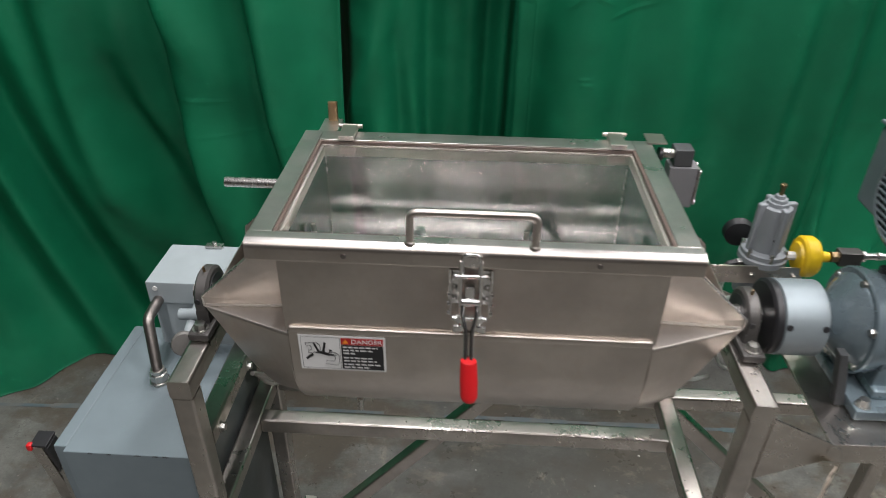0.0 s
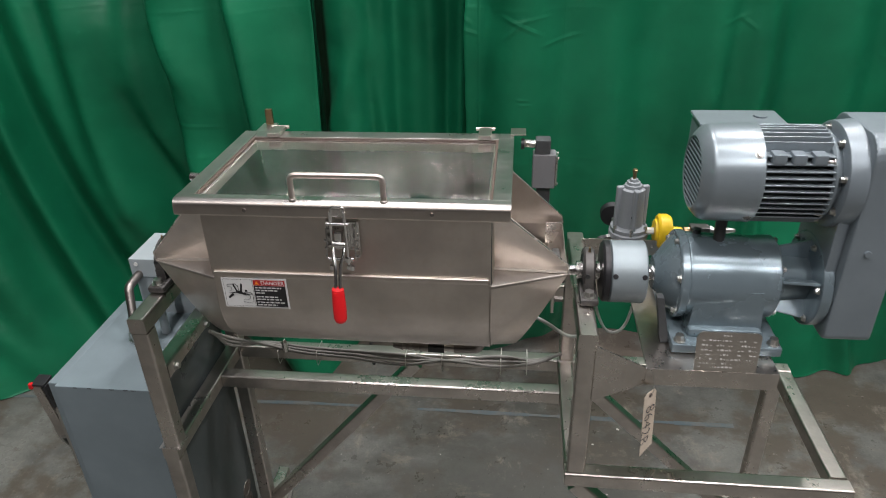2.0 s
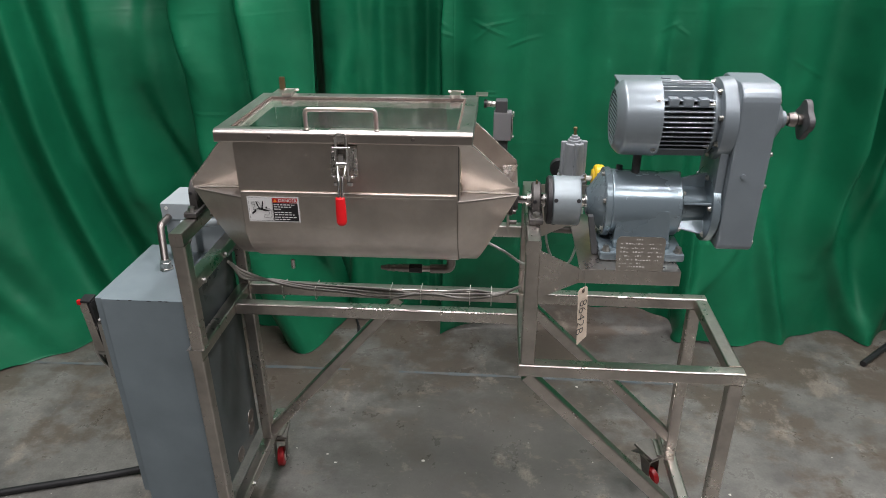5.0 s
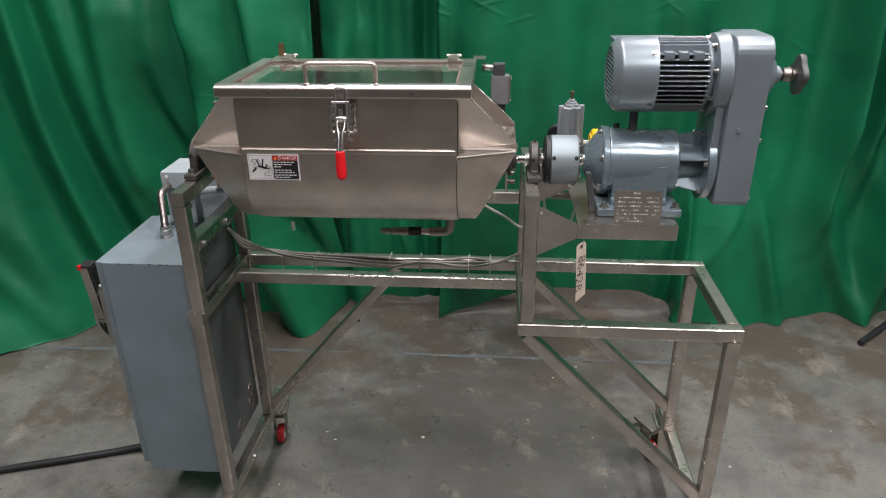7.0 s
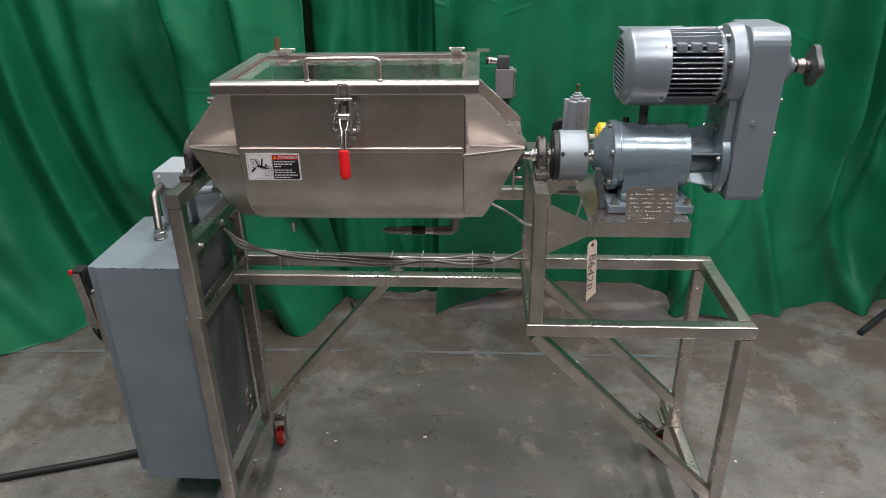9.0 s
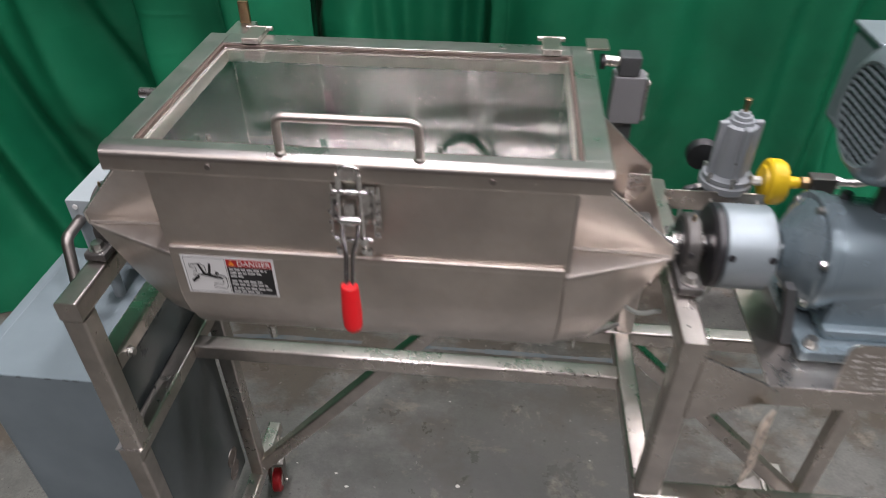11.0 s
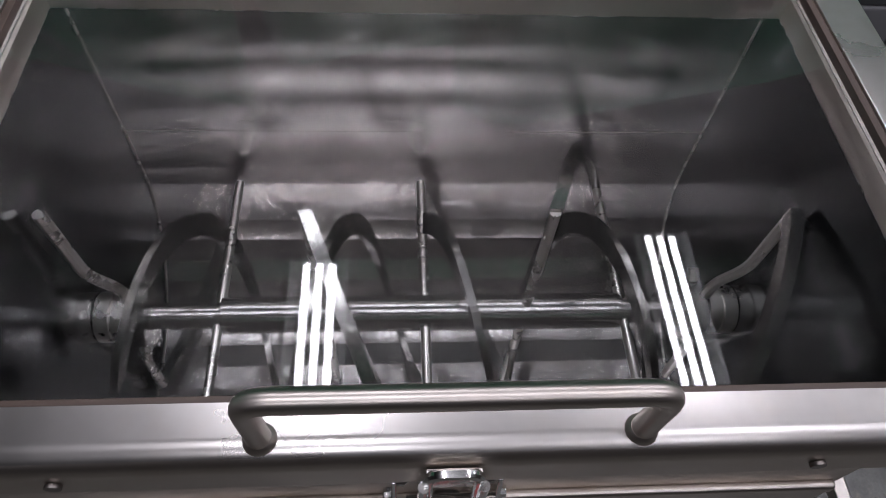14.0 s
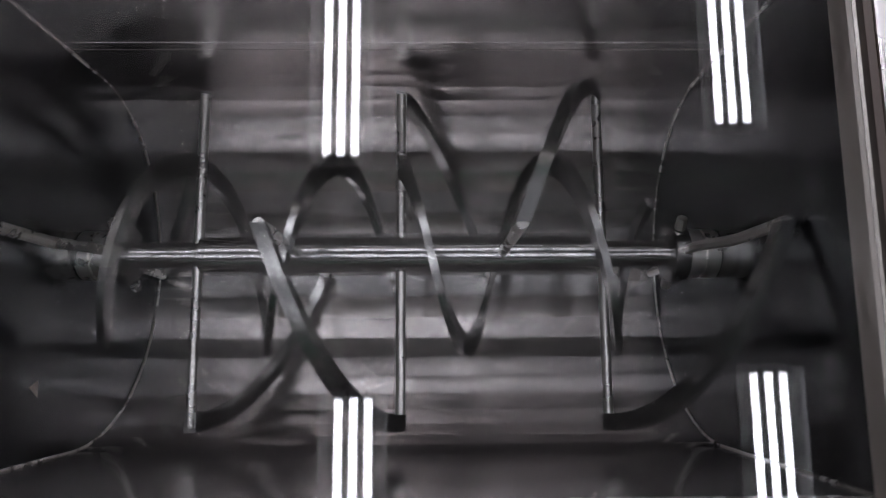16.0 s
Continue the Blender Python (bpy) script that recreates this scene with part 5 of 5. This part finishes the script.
# ---- motor ----
motor = thing("electric_motor", (0.77, AY, MZ - 0.09), "grey painted finned electric motor with fan cover", "motor")
part("fan_cover", lathe((0.655, AY, MZ), (1, 0, 0), [(0.002, 0.066), (0.0, 0.070), (0.004, 0.077), (0.016, 0.090), (0.026, 0.0935), (0.105, 0.0952), (0.107, 0.0948), (0.107, 0.07)], 48, caps=False), SILVER_PAINT, motor)
part("grille_back", cyl((0.6635, AY, MZ), (0.667, AY, MZ), 0.070, seg=36), BLACK, motor)
for k in range(-6, 7):
    h = math.sqrt(max(0.0, 0.0685 ** 2 - (k * 0.0102) ** 2))
    part("grille_bar", bar((0.6585, AY - h, MZ + k * 0.0102), (0.6585, AY + h, MZ + k * 0.0102), 0.004, 0.0036, 0.0008), SILVER_PAINT, motor)
for k in range(-4, 5):
    h = math.sqrt(max(0.0, 0.0685 ** 2 - (k * 0.0146) ** 2))
    part("grille_bar", bar((0.6610, AY + k * 0.0146, MZ - h), (0.6610, AY + k * 0.0146, MZ + h), 0.003, 0.003, 0.0006, up=(0, 1, 0)), SILVER_PAINT, motor)
part("frame", lathe((0.758, AY, MZ), (1, 0, 0), [(0, 0.05), (0, 0.074), (0.126, 0.074), (0.126, 0.05)], 40), CAST_DARK, motor)
# cooling fins: flat and level on the sides, upright above and below
for k in range(-5, 6):
    z = MZ + k * 0.0119
    h = math.sqrt(0.0930 ** 2 - (k * 0.0119) ** 2)
    for sy in (-1, 1):
        ya, yb = AY + sy * (h - 0.028), AY + sy * h
        part("fin", box((0.762, min(ya, yb), z - 0.0014), (0.882, max(ya, yb), z + 0.0014), 0.0005, 1), SILVER_PAINT, motor)
for k in range(-4, 5):
    y = AY + k * 0.0119
    h = math.sqrt(0.0930 ** 2 - (k * 0.0119) ** 2)
    for sz in (-1, 1):
        za, zb = MZ + sz * (h - 0.026), MZ + sz * h
        part("fin", box((0.762, y - 0.0014, min(za, zb)), (0.882, y + 0.0014, max(za, zb)), 0.0005, 1), SILVER_PAINT, motor)
for x in (0.772, 0.806, 0.842):
    part("cooling_pad", box((x, AY - 0.082, MZ + 0.048), (x + 0.024, AY - 0.054, MZ + 0.067), 0.003), GREY_PAINT, motor)
part("end_shield", lathe((0.880, AY, MZ), (1, 0, 0), [(0, 0.06), (0, 0.086), (0.004, 0.089), (0.010, 0.087), (0.012, 0.080), (0.020, 0.078)], 44), SILVER_PAINT, motor)
for a in (35, 145, 215, 325):
    c, s = math.cos(radians(a)), math.sin(radians(a))
    part("shield_bolt", hexbolt((0.880, AY - 0.086 * c, MZ + 0.086 * s), (-1, 0, 0), 0.0065, 0.011), ZINC, motor)
part("cover_screw", hexbolt((0.750, 0.1292, 1.5765), (0, -0.75, 0.66), 0.0055, 0.006), ZINC, motor)
part("cover_screw", hexbolt((0.750, 0.1292, 1.4515), (0, -0.75, -0.66), 0.0055, 0.006), ZINC, motor)
tb = part("terminal_box", box((0.676, 0.262, 1.44), (0.838, 0.350, 1.582), 0.008), SILVER_PAINT, motor)
part("box_lid", box((0.673, 0.259, 1.5825), (0.841, 0.353, 1.590), 0.003), SILVER_PAINT, tb)
part("lid_boss", cyl((0.80, 0.31, 1.590), (0.80, 0.31, 1.5935), 0.013, seg=20, bevel=0.001), SILVER_PAINT, tb)
part("support_strut", cyl((0.728, AY - 0.005, 1.362), (0.728, AY - 0.005, 1.424), 0.011, seg=16), CAST_DARK, motor)
part("flange_hub", lathe((0.893, AY, MZ), (1, 0, 0), [(-0.002, 0.06), (0.006, 0.078), (0.008, 0.078)], 36), SILVER_PAINT, motor)

# ---- machine plate ----
plate = thing("machine_plate", (0.73, 0.02, 1.1715), "thin stainless data plate with stamped lines, upright on the deck", "plate")
po = [(0.672, 1.1715), (0.788, 1.1715), (0.786, 1.252)]
po += [(0.774 + 0.012 * math.cos(a), 1.252 + 0.012 * math.sin(a)) for a in np.linspace(0.2, math.pi / 2, 5)]
po += [(0.680 + 0.012 * math.cos(a), 1.252 + 0.012 * math.sin(a)) for a in np.linspace(math.pi / 2, math.pi - 0.2, 5)]
po += [(0.667, 1.250)]
part("sheet", slab([(x, 0.0195, z) for x, z in po], (0, 0.0022, 0), bevel=0.0004), STEEL_TUBE, plate)
rnd = random.Random(11)
for k, z in enumerate((1.2555, 1.244, 1.2325, 1.2215, 1.2105, 1.200, 1.190, 1.181)):
    x = 0.678 if k else 0.715
    end = 0.778 if k and k < 6 else (0.732 if not k else 0.74)
    while x < end:
        w = rnd.uniform(0.0018, 0.006)
        if rnd.random() < 0.68:
            rect("stamped_mark", x, z, x + w, z + rnd.uniform(0.001, 0.0042), MARK, 0.0190, plate)
        x += w + 0.0024

# ---- hand-lettered tag ----
tag = thing("inventory_tag", (0.598, 0.012, 1.13), "cream card tag with handwritten number, tied to the deck", "tag")
tcard = slab([(0.5725, 0.010, 1.118), (0.5795, 0.010, 1.126), (0.6035, 0.010, 1.126), (0.6105, 0.010, 1.118), (0.6215, 0.008, 0.968), (0.5825, 0.008, 0.957)], (0, 0.0008, 0))
part("card", tcard, TAG, tag)
tag.rotation_euler.z = radians(45)
words("handwriting", "8642B", 0.041, (0.5815, 0.0075, 1.092), FRONT @ Matrix.Rotation(radians(-94), 3, "Z"), INK, tag, thin=0.0008)
part("eyelet", lathe((0.5915, 0.0095, 1.116), (0, -1, 0), [(0, 0.002), (0, 0.005), (0.001, 0.005), (0.001, 0.002)], 16), GASKET, tag)
part("wire", sweep(smooth_path([(0.5915, 0.009, 1.116), (0.592, 0.005, 1.135), (0.589, 0.012, 1.174), (0.584, 0.03, 1.178), (0.578, 0.02, 1.187), (0.585, 0.012, 1.176), (0.593, 0.016, 1.168)], 6), 0.0006, 5), ZINC, tag)

# ---- control cabinet ----
cab = thing("control_cabinet", (-0.62, 0.244, 0.246), "grey enamelled steel control cabinet bolted beside the stand", "cabinet")
part("body", box((-0.742, 0.061, 0.246), (-0.5, 0.427, 1.006), 0.0025), CABINET_PAINT, cab)
# thin sheet added over this side to carry its painted shade
part("shaded_side", box((-0.4999, 0.064, 0.25), (-0.4972, 0.424, 1.002), 0.001), SHADED_SIDE_PAINT, cab, "cabinet side in enamel darkened for its shade")
door = part("door", box((-0.772, 0.078, 0.262), (-0.7455, 0.436, 1.000), 0.004), CABINET_PAINT, cab)
part("door_gasket", box((-0.7458, 0.085, 0.27), (-0.7418, 0.42, 0.99), 0.0), BLACK_RUBBER, door)
for y, z in ((0.367, 0.352), (0.361, 0.305), (0.244, 0.286)):
    pl = lathe((-0.4970, y, z), (1, 0, 0), [(0, 0.028), (0.002, 0.0275), (0.0025, 0.019), (0.001, 0.018)], 24)
    part("knockout_ring", pl, STEEL_DARK, cab)
rnd = random.Random(4)
for x in (-0.69, -0.655, -0.60, -0.566, -0.548):
    chip = [(x + 0.007 * math.cos(a) * rnd.uniform(0.6, 1.2), 1.0045 + 0.0016 * math.sin(a)) for a in np.linspace(0, 2 * math.pi, 9, endpoint=False)]
    flat("paint_chip", chip, BLACK, 0.0607, cab)
# disconnect lever
dis = part("disconnect_base", box((-0.800, 0.100, 0.70), (-0.7725, 0.225, 0.90), 0.004), ZINC, cab, "galvanised disconnect bracket")
part("guide_arc", sweep(smooth_path([(-0.80, 0.120, 0.90), (-0.838, 0.130, 0.83), (-0.855, 0.150, 0.75), (-0.845, 0.175, 0.69), (-0.80, 0.19, 0.665)], 6), 0.007, 8), ZINC, dis)
part("quadrant", slab([(-0.80, 0.185, 0.86), (-0.835, 0.165, 0.80), (-0.862, 0.175, 0.72), (-0.850, 0.185, 0.672), (-0.80, 0.195, 0.66)], (0, 0.008, 0), bevel=0.001), STEEL_DARK, dis)
part("pivot", cyl((-0.80, 0.15, 0.77), (-0.845, 0.15, 0.77), 0.016, seg=18, bevel=0.002), ZINC, dis)
part("lever_arm", slab([(-0.848, 0.132, 0.775), (-0.820, 0.132, 0.775), (-0.812, 0.096, 0.968), (-0.838, 0.096, 0.968)], (0, 0.012, 0.004), bevel=0.003), STEEL_TUBE, dis, "bare metal lever arm")
part("lever_side", slab([(-0.819, 0.132, 0.80), (-0.819, 0.165, 0.81), (-0.811, 0.130, 0.972), (-0.811, 0.096, 0.968)], (0.010, 0, 0), bevel=0.003), BLACK, dis, "black lever cheek")
part("lever_top", slab([(-0.836, 0.096, 0.969), (-0.802, 0.096, 0.969), (-0.802, 0.132, 0.973), (-0.836, 0.132, 0.973)], (0, 0, 0.006), bevel=0.002), BLACK, dis)
part("lever_tip", box((-0.841, 0.092, 0.962), (-0.831, 0.104, 0.978), 0.003), RED_GRIP, dis, "red lever tip")

# conduit hub and pipe to the upper box
conduit = thing("conduit", (-0.636, 0.255, 1.006), "grey flexible conduit with hub fittings on the cabinet top", "conduit")
part("hub", lathe((-0.636, 0.255, 1.006), (0, 0, 1), [(0, 0.021), (0.005, 0.021), (0.006, 0.018), (0.024, 0.018), (0.025, 0.0155), (0.034, 0.015)], 8), ZINC, conduit)
part("pipe", sweep(filleted([(-0.636, 0.255, 1.035), (-0.659, 0.308, 1.126), (-0.661, 0.3765, 1.130)], 0.012), 0.0112, 14), STEEL_DARK, conduit)
conduit2 = thing("conduit", (-0.52, 0.30, 1.006), "grey conduit elbow between cabinet and junction box", "conduit")
part("elbow_body", lathe((-0.575, 0.275, 1.10), (0.35, -0.85, 0.35), [(0, 0.015), (0.002, 0.023), (0.02, 0.025), (0.024, 0.022), (0.026, 0.0)], 20), FITTING, conduit2, "pale cast access fitting")
part("pipe", sweep(filleted([(-0.575, 0.29, 1.006), (-0.575, 0.29, 1.10), (-0.575, 0.37, 1.12), (-0.575, 0.378, 1.12)], 0.02), 0.0115, 12), BOX_PAINT, conduit2)
part("pipe", sweep(filleted([(-0.60, 0.33, 1.125), (-0.44, 0.33, 1.137), (-0.40, 0.36, 1.14)], 0.02), 0.012, 12), BOX_PAINT, conduit2)

# ---- junction box ----
jb = thing("junction_box", (-0.585, 0.446, 1.0), "pale grey steel junction box on the stand", "electrical box")
part("body", box((-0.678, 0.377, 0.995), (-0.485, 0.515, 1.165), 0.003), BOX_PAINT, jb)
part("lid", box((-0.682, 0.370, 1.120), (-0.481, 0.520, 1.1745), 0.003), BOX_PAINT, jb, "overlapping lid with a folded lip")
part("latch", box((-0.60, 0.505, 1.1748), (-0.56, 0.522, 1.182), 0.002), ZINC, jb)
part("latch_screw", cyl((-0.58, 0.514, 1.181), (-0.58, 0.514, 1.189), 0.005, seg=8), ZINC, jb)
part("screw", cyl((-0.662, 0.3695, 1.160), (-0.662, 0.367, 1.160), 0.0055, seg=12), STICKER_WHITE, jb)
part("bracket", box((-0.50, 0.40, 1.03), (-0.488, 0.47, 1.10), 0.001), STEEL_TUBE, jb)

# ---- pressure regulator ----
reg = thing("pressure_regulator", (0.592, 0.44, 1.17), "grey cast air pressure regulator with a threaded stem", "regulator")
part("body", lathe((0.592, 0.44, 1.17), (0, 0, 1), [(0, 0.03), (0.002, 0.040), (0.075, 0.042), (0.080, 0.047), (0.092, 0.047), (0.096, 0.042)], 32), REG_PAINT, reg)
part("bonnet", lathe((0.592, 0.44, 1.266), (0, 0, 1), [(0, 0.044), (0.008, 0.044), (0.012, 0.031), (0.09, 0.0285), (0.106, 0.028), (0.109, 0.021), (0.116, 0.020), (0.117, 0.016), (0.123, 0.015), (0.124, 0.010), (0.130, 0.009), (0.131, 0.006)], 32), REG_PAINT, reg)
for a in (8, 98, 188, 278):
    c, s = math.cos(radians(a)), math.sin(radians(a))
    rib = box((-0.009, -0.006, 1.272), (0.009, 0.006, 1.379), 0.004, 3)
    bmesh.ops.transform(rib, matrix=Matrix.Translation((0.592 + 0.030 * c, 0.44 + 0.030 * s, 0)) @ Matrix.Rotation(radians(a), 4, "Z"), verts=rib.verts)
    part("bonnet_rib", rib, REG_PAINT, reg)
for a in range(30, 390, 60):
    c, s = math.cos(radians(a)), math.sin(radians(a))
    part("cap_screw", cyl((0.592 + 0.041 * c, 0.44 + 0.041 * s, 1.264), (0.592 + 0.041 * c, 0.44 + 0.041 * s, 1.282), 0.0045, seg=8), ZINC, reg)
part("stem", lathe((0.592, 0.44, 1.39), (0, 0, 1), [(0, 0.0045), (0.022, 0.0045), (0.023, 0.0062), (0.029, 0.0062), (0.030, 0.005)], 10), BRASS, reg)
part("gauge", lathe((0.560, 0.505, 1.272), (0.1, 0.95, 0.1), [(-0.012, 0.012), (-0.01, 0.029), (0.008, 0.031), (0.010, 0.027), (0.008, 0.0)], 28), BLACK, reg, "black round gauge")
part("elbow", sweep(filleted([(0.555, 0.43, 1.247), (0.535, 0.425, 1.247), (0.520, 0.423, 1.244), (0.520, 0.423, 1.215)], 0.008), 0.0065, 10), BLACK, reg)
part("elbow_nut", cyl((0.538, 0.426, 1.247), (0.551, 0.429, 1.247), 0.0085, seg=6), ZINC, reg)
part("vent_plug", cyl((0.592, 0.4085, 1.31), (0.592, 0.406, 1.31), 0.003, seg=10), BLACK, reg)
br = thing("mounting_strip", (0.57, 0.40, 1.21), "flat stainless mounting strip with a bolt", "bracket")
part("strip", box((0.478, 0.398, 1.215), (0.662, 0.402, 1.256), 0.0008), STEEL_TUBE, br)
for x in (0.645, 0.563):
    part("bolt", hexbolt((x, 0.398, 1.236), (0, -1, 0), 0.005, 0.006), ZINC, br)
fil = thing("air_filter", (0.681, 0.425, 1.268), "round yellow plastic filter with hose fittings", "filter")
part("nipple", cyl((0.620, 0.425, 1.268), (0.654, 0.425, 1.268), 0.009, seg=8), STICKER_WHITE, fil)
part("bowl", lathe((0.648, 0.425, 1.268), (1, 0, 0), [(0, 0.012), (0.001, 0.028), (0.006, 0.030), (0.007, 0.038), (0.012, 0.042), (0.030, 0.042), (0.038, 0.037), (0.042, 0.022), (0.046, 0.012), (0.066, 0.0105)], 32), YELLOW, fil)
part("fitting", cyl((0.718, 0.425, 1.269), (0.731, 0.425, 1.269), 0.012, seg=6), BRASS, fil)
part("quick_coupler", box((0.731, 0.4115, 1.254), (0.776, 0.4385, 1.285), 0.003), CAST_IRON, fil, "dark brown square coupler")
part("plug", lathe((0.776, 0.425, 1.273), (1, 0, 0.03), [(0, 0.012), (0.006, 0.012), (0.008, 0.007), (0.03, 0.007), (0.032, 0.009), (0.045, 0.007), (0.06, 0.004)], 16), STEEL_BRIGHT, fil)

# ---- limit switch ----
ls = thing("limit_switch", (0.38, 0.37, 1.25), "grey cast safety limit switch with roller lever", "switch")
part("body", box((0.353, 0.380, 1.392), (0.405, 0.420, 1.474), 0.003), SWITCH_GREY, ls)
part("face_plate", box((0.405, 0.378, 1.400), (0.409, 0.422, 1.470), 0.001), ZINC, ls)
for y, z in ((0.384, 1.404), (0.416, 1.466), (0.384, 1.466)):
    part("screw", cyl((0.409, y, z), (0.4115, y, z), 0.0035, seg=10), ZINC, ls)
part("head", box((0.358, 0.382, 1.4745), (0.392, 0.418, 1.507), 0.003), CAST_DARK, ls)
part("collar", cyl((0.332, 0.394, 1.497), (0.358, 0.396, 1.494), 0.009, seg=16, bevel=0.001), ZINC, ls)
part("roller", cyl((0.326, 0.380, 1.5), (0.333, 0.380, 1.5), 0.012, seg=18), BLACK, ls)
part("lever", slab([(0.333, 0.390, 1.489), (0.333, 0.400, 1.489), (0.333, 0.384, 1.506), (0.333, 0.374, 1.504)], (0.003, 0, 0)), ZINC, ls)
part("mount_post", box((0.364, 0.394, 1.244), (0.396, 0.412, 1.392), 0.002), CAST_DARK, ls)

# ---- rear bar ----
rod = thing("support_bar", (-0.4, 0.457, 1.372), "round stainless support bar behind the trough", "bar")
part("rod", cyl((-0.507, 0.457, 1.372), (-0.20, 0.457, 1.372), 0.0105, seg=20, bevel=0.002), STEEL_BRIGHT, rod)
part("lug", box((-0.24, 0.3705, 1.355), (-0.225, 0.46, 1.389), 0.002), STEEL_TUBE, rod)

# ---- drain pipe ----
drain = thing("drain_fitting", (0.2, AY, 1.05), "threaded stainless drain pipe under the trough", "pipe")
part("elbow", sweep(filleted([(0.245, AY, 1.125), (0.245, AY, 1.066), (0.185, AY, 1.064)], 0.018), 0.013, 14), STEEL_DARK, drain)
part("nipple", cyl((0.155, AY, 1.064), (0.195, AY, 1.064), 0.0095, seg=16), STEEL_TUBE, drain)
part("coupling", cyl((0.125, AY, 1.064), (0.162, AY, 1.064), 0.0145, seg=6), BLACK, drain)
part("hose_end", lathe((0.126, AY, 1.064), (-1, 0, 0), [(0, 0.012), (0.02, 0.0125), (0.022, 0.01), (0.03, 0.012), (0.038, 0.009), (0.046, 0.0115), (0.054, 0.0085), (0.062, 0.011), (0.07, 0.008), (0.084, 0.006)], 20), STEEL_DARK, drain)

# ---- cables ----


def cable(label, pts, r, mat, category="cable", name="cable"):
    return whole(name, sweep(smooth_path(pts, 8), r, 8), mat, label, category, sharp=60)


for k, dy in enumerate((0.0, 0.012, 0.024)):
    y = 0.400 + dy * 0.5
    cable("grey cable strapped along the cross rail", [(-0.44, 0.26 + dy, 1.035 - dy), (-0.425, 0.33, 0.965 - dy), (-0.36, y, 0.893), (-0.26, y, 0.872 + dy * 0.4), (-0.12, y, 0.862 + dy * 0.6), (0.02, y - 0.004, 0.850 + dy), (0.14, y, 0.866 - dy * 0.3), (0.28, y, 0.856 + dy), (0.38, y, 0.872), (0.452, 0.412, 0.90)], 0.0048, CABLE_GREY)
for x in (-0.33, -0.22, 0.03, 0.13, 0.29, 0.36):
    tie = bmesh.new()
    sweep([(x, 0.392, 0.845), (x, 0.392, 0.878), (x, 0.455, 0.8745), (x, 0.455, 0.832), (x, 0.398, 0.832), (x, 0.392, 0.845)], 0.0014, 6, tie)
    whole("cable_tie", tie, TIE_WHITE, "white nylon cable tie round rail and cables", "cable tie", "", "cable ties")
cable("milky plastic air tube below the trough's end", [(0.30, 0.30, 1.13), (0.345, 0.30, 1.106), (0.40, 0.30, 1.075), (0.452, 0.30, 1.040), (0.50, 0.32, 1.03)], 0.0045, TUBE_CLEAR, "hose", "air_hose")
cable("milky plastic air tube looping below the regulator", [(0.52, 0.423, 1.215), (0.522, 0.42, 1.12), (0.53, 0.41, 1.05), (0.56, 0.40, 0.99), (0.60, 0.40, 1.0), (0.625, 0.42, 1.08), (0.63, 0.43, 1.17)], 0.004, TUBE_CLEAR, "hose", "air_hose")
whole("conduit", cyl((0.486, 0.437, 1.098), (0.66, 0.437, 1.090), 0.0115, seg=14), STEEL_DARK, "dark round pipe behind the coupling", "pipe")
cable("thick black power cable lying on the concrete", [(-2.6, -0.35, 0.014), (-2.1, 0.0, 0.014), (-1.75, 0.15, 0.014), (-1.49, 0.255, 0.014), (-1.225, 0.342, 0.014), (-1.05, 0.40, 0.016), (-0.90, 0.43, 0.05), (-0.80, 0.425, 0.16), (-0.735, 0.40, 0.246)], 0.014, BLACK_RUBBER, "cable", "power_cable")
whole("black_pole", cyl((2.155, 1.363, 0.016), (2.45, 1.62, 0.02), 0.015, seg=14, bevel=0.003), BLACK, "black round metal leg lying by the curtain hem", "pole")

# ---- small leavings on the floor ----
rnd = random.Random(21)
chips = bmesh.new()
for i in range(34):
    x, y, r = rnd.uniform(-1.6, 1.9), rnd.uniform(-0.7, 1.3), rnd.uniform(0.002, 0.008)
    turn = rnd.uniform(0, 6.3)
    ring = [(x + r * rnd.uniform(0.5, 1.3) * math.cos(turn + k * 1.05), y + r * rnd.uniform(0.3, 0.9) * math.sin(turn + k * 1.05), 0.0005) for k in range(6)]
    slab(ring, (0, 0, rnd.uniform(0.0006, 0.002)), bm=chips)
whole("floor_chips", chips, TIE_WHITE, "small pale paint chips scattered on the concrete", "debris", "stuff")
strap = [(-0.375, 1.60, 0.007), (-0.352, 1.54, 0.007), (-0.345, 1.50, 0.012), (-0.335, 1.46, 0.007), (-0.325, 1.44, 0.007)]
whole("black_strap", sweep(smooth_path(strap, 6), 0.0065, 8), BLACK_RUBBER, "short black strap lying on the floor by the curtain", "strap")
